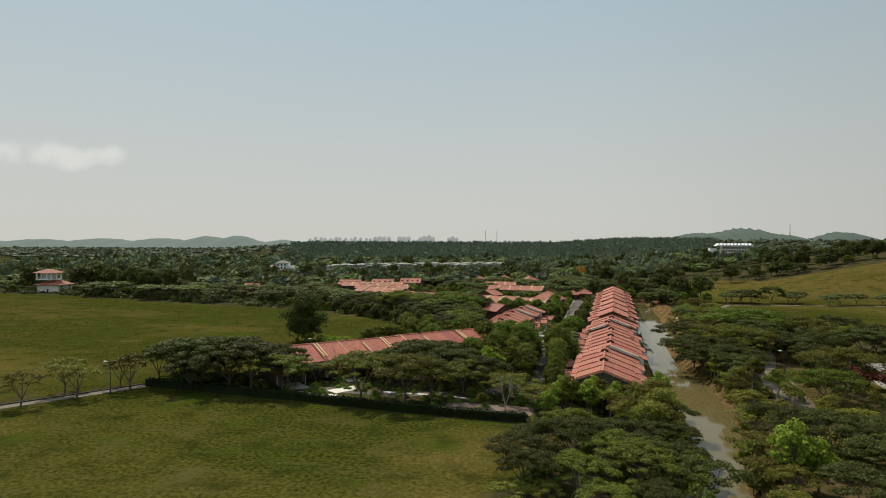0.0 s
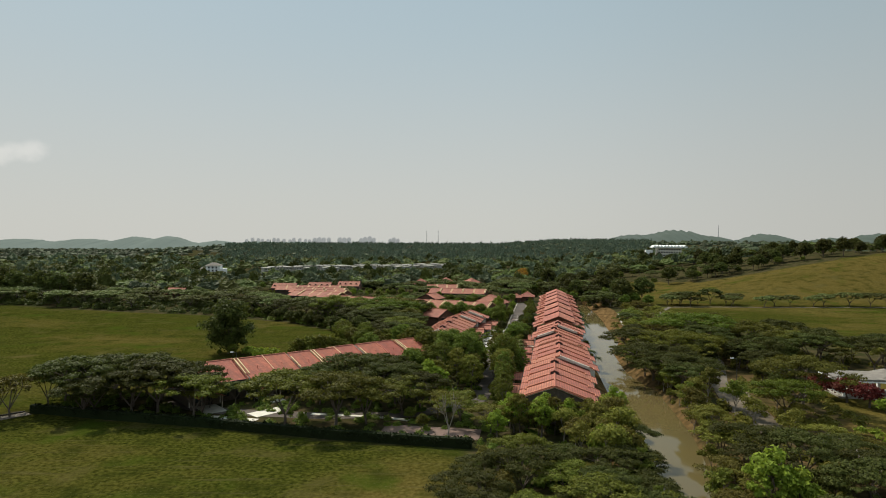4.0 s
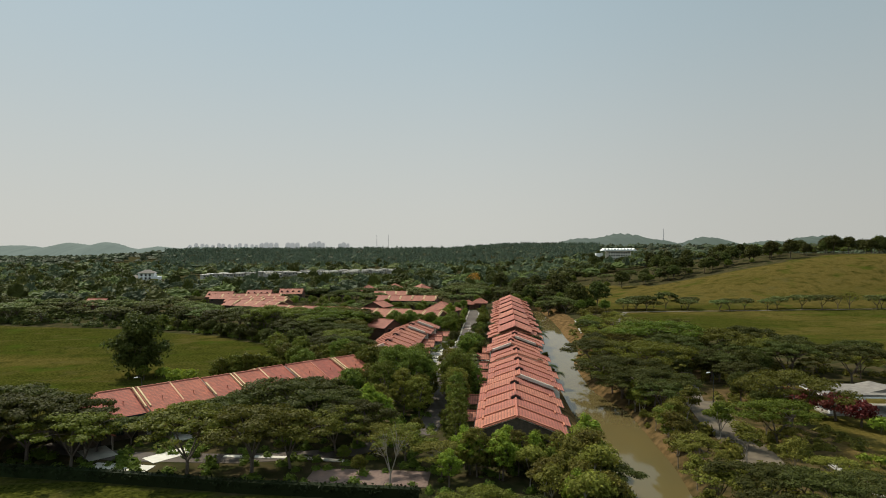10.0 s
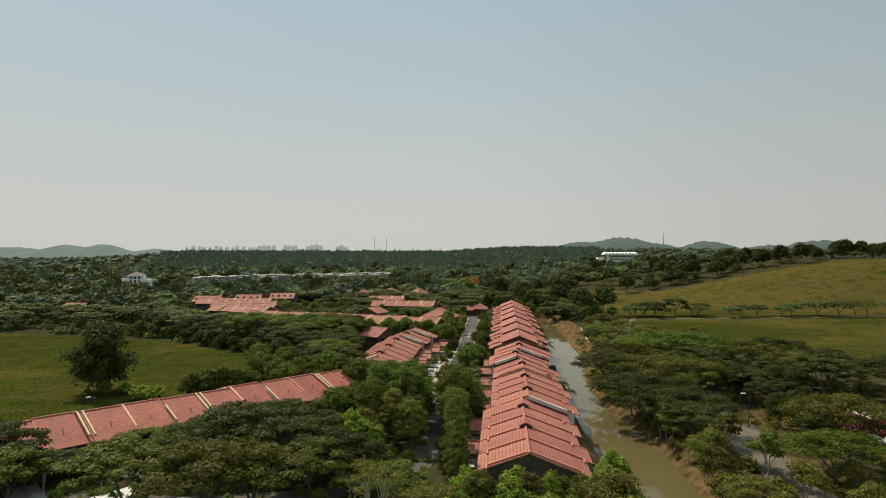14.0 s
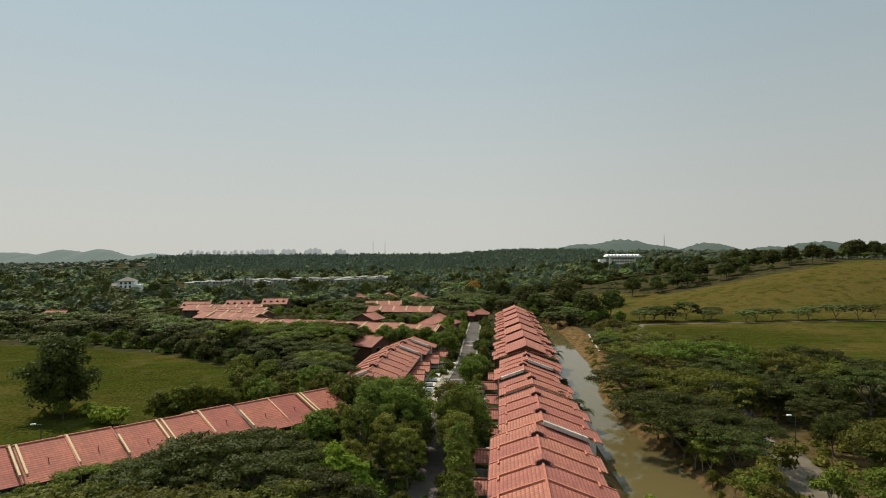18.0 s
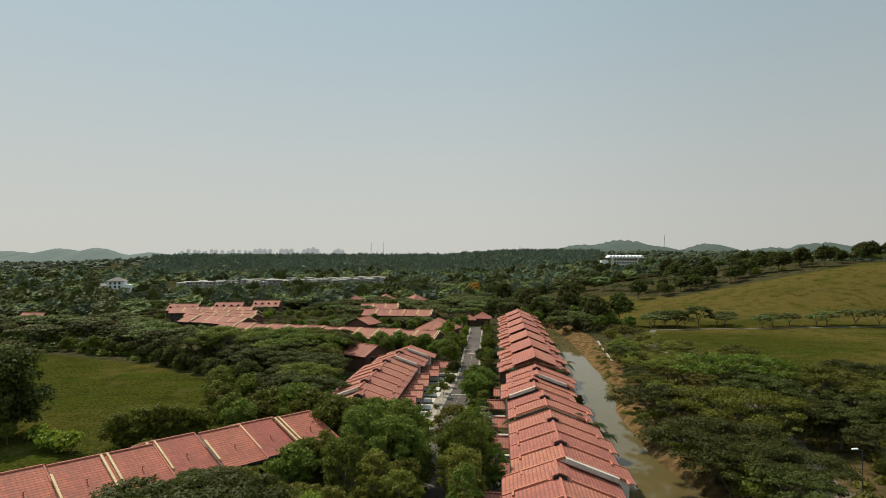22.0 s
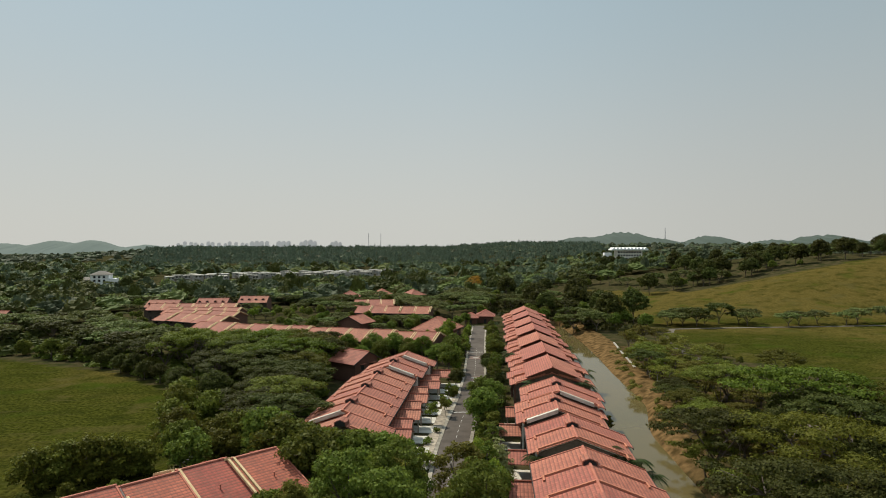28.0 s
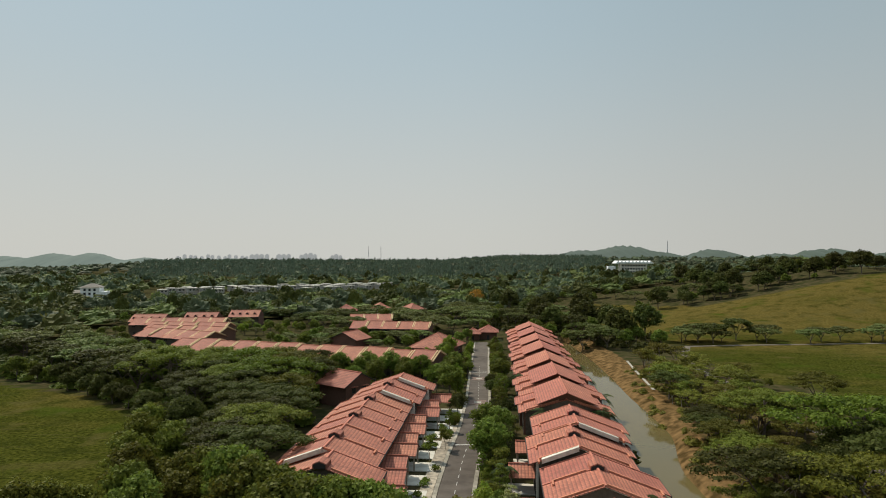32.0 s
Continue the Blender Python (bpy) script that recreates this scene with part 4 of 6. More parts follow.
def round_tree(seed, r=5.0, h=10.0, leaf=None, count=4200, label="dense rounded broadleaf tree with dark green crown", size=0.30, kind="broadleaf_tree", tall=0.37, low=-0.55, n=38, lump=0.24):
    return tree_kind(kind, label, h, r, lump_blobs(seed, r, h, n, low, tall, lump), count, size, leaf or LEAF, 0.8, seed, limbs=10 if count > 2000 else 4, trunk_r=0.26, fork=0.25, reach=0.22)


def tier_tree(seed, h=6.5, r=2.6):
    """A small tree with level tiers of pale leaves."""
    g = np.random.default_rng(seed)
    blobs = []
    for k in range(6):
        w = r * (1.0 - 0.13 * k)
        blobs += [(w * 0.62 * math.cos(a), w * 0.62 * math.sin(a), 1.2 + k * (h - 1.4) / 5 + g.normal() * 0.1, w * 0.5) for a in (k + j * 1.2566 for j in range(5))]
    return tree_kind("tiered_tree", "small tree with level tiers of pale variegated leaves", h, r, blobs, 2400, 0.2, LEAF_PALE, 0.22, seed, limbs=12, trunk_r=0.1, fork=0.4, reach=0.08)


def sparse_tree(seed, r=3.4, h=7.5, leaf=None, count=1500):
    return tree_kind("young_tree", "slender young tree with a thin see-through crown", h, r, ring_blobs(seed, 8, r * 0.62, h * 0.78, r * 0.42, 0.8), count, 0.25, leaf or LEAF_OLIVE, 0.6, seed, bark=BARK_PALE, limbs=9, trunk_r=0.13)


def shrub(seed, leaf, label, count=260):
    return tree_kind("shrub", label, 1.2, 1.3, ring_blobs(seed, 5, 0.7, 0.9, 0.75, 0.2), count, 0.26, leaf, 0.8, seed, limbs=3, trunk_r=0.05)


def palm(seed, h=6.5):
    g = np.random.default_rng(seed)
    t = thing("palm_tree", "feathery palm with arching green fronds", "palm", pose(0, 0, 0))
    part("trunk", Build().tube((0, 0, -0.3), (0.2, 0.1, h), 0.2, 0.14, 7), BARK, t)
    for k in range(17):
        a, up = 6.283 * k / 17 + g.normal() * 0.15, g.uniform(0.45, 1.35)
        b = Build()
        d = Vector((math.cos(a), math.sin(a), 0))
        side = Vector((-d.y, d.x, 0))
        pts = [Vector((0.2, 0.1, h)) + d * s * 3.3 + Vector((0, 0, up * 2.6 * s - 3.2 * s * s)) for s in (0, 0.25, 0.5, 0.75, 1.0)]
        for p, q in zip(pts, pts[1:]):
            b.tube(tuple(p), tuple(q), 0.035, 0.025, 3)
        for i in range(15):
            s = 0.12 + 0.88 * i / 14
            p = Vector((0.2, 0.1, h)) + d * s * 3.3 + Vector((0, 0, up * 2.6 * s - 3.2 * s * s))
            long = 1.05 * math.sin(math.pi * (0.12 + 0.8 * s)) + 0.15
            for q in (-1, 1):
                tip = p + side * q * long + d * 0.35 - Vector((0, 0, 0.35 * long))
                b.poly(tuple(p - d * 0.11), tuple(p + d * 0.11), tuple(tip))
        part("frond", b, LEAF_FROND, t)
    return t


# ---- other buildings ----
def gable_house(label, m, length, left, right, eave, ridge, wall, tile):
    h = thing("house", label, "house", m)
    s = (ridge - eave) / left
    part("wall", Build().extrude([(-left + 1, 0), (right - 1, 0), (right - 1, ridge - (right - 1) * s - 0.15), (0, ridge - 0.15), (-left + 1, ridge - (left - 1) * s - 0.15)], 0.6, length - 0.6), wall, h)
    part("roof", roof_slope(0, ridge, -left, ridge - left * s, 0, length), tile, h)
    part("roof", roof_slope(0, ridge, right, ridge - right * s, 0, length), tile, h)
    part("ridge_cap", Build().tube((0, 0, ridge + 0.08), (0, length, ridge + 0.08), 0.17, 0.17, 6), RIDGE, h)
    for y in (0.0, length):
        for q in (-1, 1):
            ext = left if q < 0 else right
            o = [(0, ridge - 0.3), (q * ext, ridge - ext * s - 0.3), (q * ext, ridge - ext * s), (0, ridge)]
            part("bargeboard", Build().extrude(o if q < 0 else o[::-1], y - 0.07, y + 0.07), DARK, h)
    window(h, right - 1, length * 0.3, 1.0, 1.5, 1.3, 1)
    window(h, right - 1, length * 0.7, 1.0, 1.5, 1.3, 1)
    for x in (-2.2, 1.6):
        w = part("window", Build().box(x - 0.7, 0.5, 3.4, x + 0.7, 0.56, 4.9), FRAME, h)
        part("pane", Build().box(x - 0.6, 0.46, 3.5, x + 0.6, 0.5, 4.8), GLASS, w)
        part("awning", Build().extrude([(x - 0.95, 5.0), (x + 0.95, 5.0), (x + 0.95, 5.15), (x - 0.95, 5.15)], -0.2, 0.58), tile, h)
    c = m @ Vector((0, length / 2, 0))
    PLACED.append((c.x, c.y, math.degrees(-m.to_euler().z), length / 2, max(left, right)))
    return h


gable_house("red house with a steep tiled gable above trees", pose(3.0, 293.5, 0, 0, 0, 48), 11.0, 6.0, 5.0, 5.4, 8.4, GABLE, TILE)
gable_house("low house with red tiled roof behind trees", pose(-4, 402, 0, 0, 0, 150), 12.0, 7.0, 7.0, 4.6, 7.6, GABLE, TILE)
gable_house("low house with red tiled roof among trees", pose(-172, 424, 0, 0, 0, 80), 13.0, 6.0, 6.0, 4.6, 8.2, GABLE, TILE)
hip_house("detached house with red tiled hipped roof beside the street", pose(29, 381, 0, 0, 0, -25), 15, 18, 3.4, 8.4, TILE, wall=GABLE)
hip_house("small red roofed gatehouse at the end of the street", pose(57, 428, 0, 0, 0, -10), 8, 9, 3.6, 6.6, TILE, 1.0, GABLE)
hip_house("small red roofed gatehouse at the end of the street", pose(49, 424, 0, 0, 0, -10), 6, 7, 3.2, 5.6, TILE, 1.0, GABLE)
hip_house("villa with red tiled roof and columned porch", pose(-312, 400, height(-312, 400), 0, 0, 0), 16, 14, 5.0, 9.0, TILE)
for k, (x, y) in enumerate(((-20, 545), (2, 562), (24, 552))):
    hip_house("red tiled house among distant trees", pose(x, y, 0, 0, 0, 15 * k), 12, 14, 4.4, 8.6, TILE)


def lookout():
    """The villa's upper storey: a white open belvedere under a red roof."""
    x, y = -315, 398
    t = thing("belvedere", "white open belvedere with red tiled roof on the villa", "tower", pose(x, y, height(x, y) + 8.2))
    part("floor_slab", Build().box(-6, -5, 0, 6, 5, 0.5), WHITE, t)
    for px in (-5.5, -2, 2, 5.5):
        for py in (-4.5, 4.5):
            part("column", Build().box(px - 0.4, py - 0.4, 0.5, px + 0.4, py + 0.4, 5.0), WHITE, t)
    part("core", Build().box(-3, -2, 0.5, 3, 2, 5.0), WALL, t)
    b = Build()
    b.v = [(-7.5, -6.5, 5), (7.5, -6.5, 5), (7.5, 6.5, 5), (-7.5, 6.5, 5), (-2, 0, 7.6), (2, 0, 7.6)]
    b.f = [(0, 1, 5, 4), (1, 2, 5), (2, 3, 4, 5), (3, 0, 4), (0, 3, 2, 1)]
    part("roof", b, TILE, t)


lookout()


def white_villa():
    t = thing("villa", "large white villa with grey roof among trees", "house", pose(-276, 745, 0, 0, 0, 10))
    part("wall", Build().box(-8, -8, 0, 8, 8, 12).box(-17, -6, 0, -8, 6, 7).box(8, -7, 0, 14, 6, 8), WHITE, t)
    for x0, x1, z, a in ((-9, 9, 12, 15.5), (-18, -7.5, 7, 9.5)):
        b = Build()
        m = (x0 + x1) / 2
        b.v = [(x0, -9.5, z), (x1, -9.5, z), (x1, 9.5, z), (x0, 9.5, z), (m - 2, 0, a), (m + 2, 0, a)]
        b.f = [(0, 1, 5, 4), (1, 2, 5), (2, 3, 4, 5), (3, 0, 4), (0, 3, 2, 1)]
        part("roof", b, GREY_ROOF, t)
    for k in range(3):
        for z in (1.0, 5.0, 8.6):
            w = part("window", Build().box(-5.4 + k * 4.2, -8.1, z, -3.4 + k * 4.2, -7.98, z + 2.2), FRAME, t)
            part("pane", Build().box(-5.3 + k * 4.2, -8.14, z + 0.1, -3.5 + k * 4.2, -8.1, z + 2.1), GLASS, w)


white_villa()


PALE_WALL = material("pale_wall", (0.40, 0.38, 0.34), scale=0.5)
PALE_ROOF = material("pale_roof", (0.47, 0.44, 0.38), (0.33, 0.31, 0.27), scale=0.4)


def row_house(m, first=None):
    """A pale flat-roofed row house, seen from far off."""
    if first:
        return copy_thing(first, m)
    t = thing("row_house", "white row house with pale grey flat roof", "house", m, "white row houses")
    part("wall", Build().box(-4, -6, 0, 4, 6, 6.2), PALE_WALL, t)
    part("roof", Build().box(-4.58, -7, 6.2, 4.58, 6.5, 6.75), PALE_ROOF, t)
    part("porch_roof", Build().box(-3.6, -9.5, 2.9, 2.0, -6, 3.2), PALE_WALL, t)
    for x in (-2.2, 1.4):
        for z in (4.0,):
            w = part("window", Build().box(x, -6.1, z, x + 1.8, -5.98, z + 1.4), FRAME, t)
            part("pane", Build().box(x + 0.1, -6.14, z + 0.1, x + 1.7, -6.1, z + 1.3), GLASS, w)
    return t


first_row = None
for r in range(4):
    for i in range(25):
        if (i * 7 + r * 5) % 11 in (0, 3, 6):
            continue
        x, y = -238 + i * 9.2 + r * 6, 782 + i * 5.6 + r * 24 + 7.0 * ((i * 5 + r * 3) // 4 % 4) - 10
        m = pose(x + 2.0 * ((i * 13 + r * 7) % 5 - 2), y + 4.0 * ((i * 11 + r * 5) % 7 - 3), height(x, y) + 0.4 * ((i * 3 + r) % 6), 0, 0, 28)
        first_row = first_row or row_house(m)
        if m.translation != first_row.matrix_basis.translation:
            row_house(m, first_row)


def hill_hall():
    """The long white building with the row of peaked white roofs on the rise."""
    t = thing("hall", "white three storey building with peaked white roof on a rise", "building", pose(350, 985, 21, 0, 0, -8))
    part("wall", Build().box(-17, -9, -8, 19, 9, 13.4), WALL, t)
    part("annex", Build().box(-34, -6, -8, -24, 6, 10), WHITE, t)
    b = Build()
    for k in range(10):
        x0, x1 = -24 + k * 5.0, -19 + k * 5.0
        part("roof_peak", Build().extrude([(x0, 15.0), (x1, 15.0), ((x0 + x1) / 2, 17.6)], -13, 13), WHITE, t)
    b.box(-25, -13, 13.6, 27, 13, 15.0)
    part("roof", b, WHITE, t)
    for k in range(9):
        for z in (0.5, 5.0, 9.5):
            w = part("window", Build().box(-15.6 + k * 3.8, -9.12, z, -13.2 + k * 3.8, -8.98, z + 2.4), FRAME, t)
            part("pane", Build().box(-15.5 + k * 3.8, -9.16, z + 0.1, -13.3 + k * 3.8, -9.12, z + 2.3), GLASS, w)


hill_hall()


def mast(x, y, z, h, label):
    t = thing("radio_mast", label, "mast", pose(x, y, z), "masts on the skyline")
    for k in range(3):
        a = 2.094 * k
        part("leg", Build().tube((1.6 * math.cos(a), 1.6 * math.sin(a), 0), (0.4 * math.cos(a), 0.4 * math.sin(a), h), 0.35, 0.25, 5), STEEL, t)
    b = Build()
    for k in range(9):
        r, q = 1.6 - 1.2 * k / 9, h * k / 9
        for j in range(3):
            a, c = 2.094 * j, 2.094 * (j + 1)
            b.tube((r * math.cos(a), r * math.sin(a), q), (r * 0.92 * math.cos(c), r * 0.92 * math.sin(c), q + h / 9), 0.18, 0.18, 4)
    part("bracing", b, STEEL, t)


mast(-73, 2200, 25, 62, "thin steel radio mast on the wooded ridge")
mast(-32, 2200, 25, 62, "thin steel radio mast on the wooded ridge")
mast(985, 2250, 70, 42, "steel mast with platform on the wooded hill")


# ---- the villa by the track ----
def pavilion():
    t = thing("pavilion", "flat grey roofed pavilion on white square columns", "pavilion", pose(113, 172.5, 0, 0, 0, -8))
    part("roof", Build().box(-11, -5.5, 4.5, 11, 6, 5.0), GREY_ROOF, t)
    part("fascia", Build().box(-11.1, -5.6, 4.2, 11.1, -5.3, 4.5).box(-11.1, -5.3, 4.2, -10.8, 6, 4.5), WHITE, t)
    part("roof_lantern", Build().extrude([(0, 5.0), (9, 5.0), (4.5, 6.0)], -3, 5), GREY_ROOF, t)
    part("floor_slab", Build().box(-10.5, -5, 0, 10.5, 5.5, 0.4), CONCRETE, t)
    for x in (-9.5, -3.2, 3.2, 9.5):
        for y in (-4.6, 4.8):
            part("column", Build().box(x - 0.35, y - 0.35, 0.4, x + 0.35, y + 0.35, 4.3), WHITE, t)
    part("balustrade", Build().box(4, -5.1, 0.4, 10.4, -5.0, 1.4), RIDGE, t)


pavilion()
hip_house("villa with bright pink-red tiled roof", pose(143, 176, 0, 0, 0, 0), 20, 9, 4.4, 6.8, TILE_PINK, 1.4)
hip_house("upper wing with bright pink-red tiled roof", pose(155, 191, 0, 0, 0, 0), 18, 12, 7.4, 10.2, TILE_PINK, 1.4)
POOL = material("pool_tile", (0.02, 0.11, 0.14), scale=2, rough=0.2)
pool = thing("pool", "small blue swimming pool with pale rim", "pool", pose(122, 159.5, 0, 0, 0, -8))
part("rim", Build().box(-6, -2.6, 0, 6, 2.6, 0.45), CONCRETE, pool)
part("pool_water", Build().box(-5.4, -2.1, 0.45, 5.4, 2.1, 0.5), POOL, pool)
strip("path", [(80.8, 139.5), (79, 128), (77.5, 117), (75, 100)], 1.4, 0.1, CONCRETE, "narrow concrete footpath through dry grass", "path")


# ---- hedge, railing, lamps, cars ----
def hedge(a, b, h=2.0, w=1.5):
    a, b = Vector((*a, 0)), Vector((*b, 0))
    d = (b - a).normalized()
    s = Vector((-d.y, d.x, 0))
    L = (b - a).length
    t = thing("hedge", "dark clipped hedge along the field edge", "hedge", Matrix.Translation((a + b) / 2), "hedges along the field")
    core = Build()
    o = (a + b) / 2
    q = [a - o + s * w * 0.4, b - o + s * w * 0.4, b - o - s * w * 0.4, a - o - s * w * 0.4]
    core.v = [tuple(p) for p in q] + [tuple(p + Vector((0, 0, h * 0.9))) for p in q]
    core.f = [(0, 1, 5, 4), (1, 2, 6, 5), (2, 3, 7, 6), (3, 0, 4, 7), (4, 5, 6, 7), (3, 2, 1, 0)]
    part("stem_mass", core, HEDGE, t)
    n = int(L / 1.1)
    g = np.random.default_rng(int(abs(a.x * 7)))
    blobs = [(*((a - o) + d * (L * (k + 0.5) / n) + s * g.normal() * 0.15)[:2], h * 0.55, 0.95) for k in range(n)]
    part("foliage", clump_mesh("foliage", blobs, n * 55, 0.28, HEDGE, 1.05, seed=int(L)), HEDGE, t)


for a, b in (((-90, 151.5), (-67, 146)), ((-67, 146), (-43.5, 140.8)), ((-43.5, 140.8), (-20.5, 134.6)), ((-20.5, 134.6), (8, 129.2))):
    hedge(a, b)


def lamp_post(x, y, h, turn):
    t = thing("street_lamp", "tall dark street lamp with a pale head", "lamp", pose(x, y, height(x, y), 0, 0, turn), "street lamps")
    part("pole", Build().tube((0, 0, -0.2), (0, 0, h), 0.11, 0.07, 8), POST, t)
    part("base", Build().tube((0, 0, -0.1), (0, 0, 0.7), 0.18, 0.15, 8), POST, t)
    part("arm", Build().tube((0, 0, h - 0.1), (1.1, 0, h + 0.15), 0.05, 0.045, 6), POST, t)
    part("lamp_head", Build().box(0.8, -0.18, h + 0.08, 1.7, 0.18, h + 0.26), WHITE, t)


for x, y, h, turn in ((-94.5, 143.0, 7.6, 180), (-57.8, 191.5, 6.6, 200), (82.3, 182.4, 7.3, 180), (98.2, 267.8, 6.2, 180)):
    lamp_post(x, y, h, turn)


def railing(a, b, n):
    a, b = Vector(a), Vector(b)
    t = thing("railing", "grey steel railing on the canal walkway", "railing", Matrix.Translation(a))
    d = b - a
    for z in (1.1, 0.75, 0.4):
        part("rail", Build().tube((0, 0, z), tuple(d + Vector((0, 0, z))), 0.045, 0.045, 6), STEEL, t)
    for k in range(n + 1):
        p = d * (k / n)
        part("post", Build().tube((p.x, p.y, p.z - 0.3), (p.x, p.y, p.z + 1.15), 0.05, 0.05, 6), STEEL, t)


railing((34.0, 112, 0.1), (30.8, 88, 0.1), 16)
strip("walkway", [(33.0, 112), (29.8, 88)], 1.6, 0.1, CONCRETE, "narrow concrete canal walkway", "path")


# street markings, speed tables, front lane
mk = thing("road_markings", "white dashed centre line on the street", "marking", pose(0, 0, 0))
y = 210.0
while y < 352:
    x0, x1 = road_mid(y), road_mid(y + 1.6)
    part("dash", Build().poly((x0 - 0.06, y, 0.068), (x0 + 0.06, y, 0.068), (x1 + 0.06, y + 1.6, 0.068), (x1 - 0.06, y + 1.6, 0.068)), LINE, mk)
    y += 3.6 if y < 250 or y > 296 else 9.0
for yy in (257.4, 338.0):
    x = road_mid(yy)
    part("stop_line", Build().poly((x - 2.5, yy, 0.069), (x + 2.5, yy, 0.069), (x + 2.5, yy + 0.6, 0.069), (x - 2.5, yy + 0.6, 0.069)), LINE, mk)
for y0 in (294.5, 327):
    x = road_mid(y0)
    tb = thing("speed_table", "paved brick speed table across the street", "speed hump", pose(x, y0, 0.06, 0, 0, -10))
    part("ramp", Build().extrude([(-2.2, 0), (2.2, 0), (2.2, 0.06), (-2.2, 0.06)], -2.6, 2.6), PATCH, tb)
    part("panel", Build().box(-0.9, -1.0, 0.06, 0.9, 1.0, 0.075), CONCRETE, tb)
strip("road", [(17.0, 208.5), (15.0, 185), (10.5, 164), (-4, 152), (-24, 150), (-46, 153), (-64, 160)], 4.8, 0.05, ASPHALT, "grey asphalt lane in front of the terrace", "road")
strip("drain", [(-29.0, 213), (-27.6, 222), (-25.7, 233)], 0.8, 0.7, DARK, "dark low wall at the end of the field", "wall")
strip("drain", [(-130, 115), (-112, 129), (-102.5, 139.6), (-92, 152)], 0.5, 0.2, DARK, "dark drain kerb along the lane", "kerb")
strip("forecourt", [(-10, 140.5), (10, 137.5)], 7.0, 0.07, PATCH, "reddish brick paved forecourt beside the hedge", "pavement")
strip("forecourt", [(-49, 147.6), (-38, 145.2)], 4.4, 0.09, SLAB, "pale concrete forecourt in front of the terrace", "pavement")
strip("forecourt", [(-40, 150), (-34, 156.5)], 4.2, 0.1, SLAB, "pale concrete driveway slab of the terrace", "pavement")
strip("forecourt", [(-27, 151.5), (-12, 149.5), (-4, 147)], 1.2, 0.12, SLAB, "curved pale kerb round a planted island", "pavement")


def blocked(x, y, pad=0.0):
    """Whether something else takes up this spot: a house, the street, the canal."""
    for cx, cy, hd, hl, hw in PLACED:
        dx, dy = x - cx, y - cy
        if abs(dx) + abs(dy) > 130:
            continue
        s, c = math.sin(radians(hd)), math.cos(radians(hd))
        if abs(dx * s + dy * c) < hl + pad and abs(dx * c - dy * s) < hw + pad:
            return True
    if 150 < y < 420 and abs(x - road_mid(y)) < 4.0 + pad:
        return True
    if -70 < y < 432 and abs(x - canal_mid(y)) < canal_half(y) + 1.2 + pad * 0.5:
        return True
    return False


STOCK = {}


def plant(kind, x, y, s=1.0, turn=None, stretch=1.0):
    """A tree of that kind at x, y: the first is moved there, the rest are copies."""
    m = Matrix.Translation((x, y, height(x, y))) @ Matrix.Rotation(rng.uniform(0, 6.28) if turn is None else turn, 4, "Z") @ Matrix.Diagonal((s, s, s * stretch, 1))
    if y > 335:  # lighter crowns far off
        kind = {"rain1": "far1", "rain2": "far2", "rain4": "far4", "rain5": "far2", "round1": "farr", "round2": "farr", "rain3": "far1"}.get(kind, kind)
    ob, used = STOCK[kind]
    if used:
        copy_thing(ob, m)
    else:
        ob.matrix_basis = m
        STOCK[kind] = (ob, True)


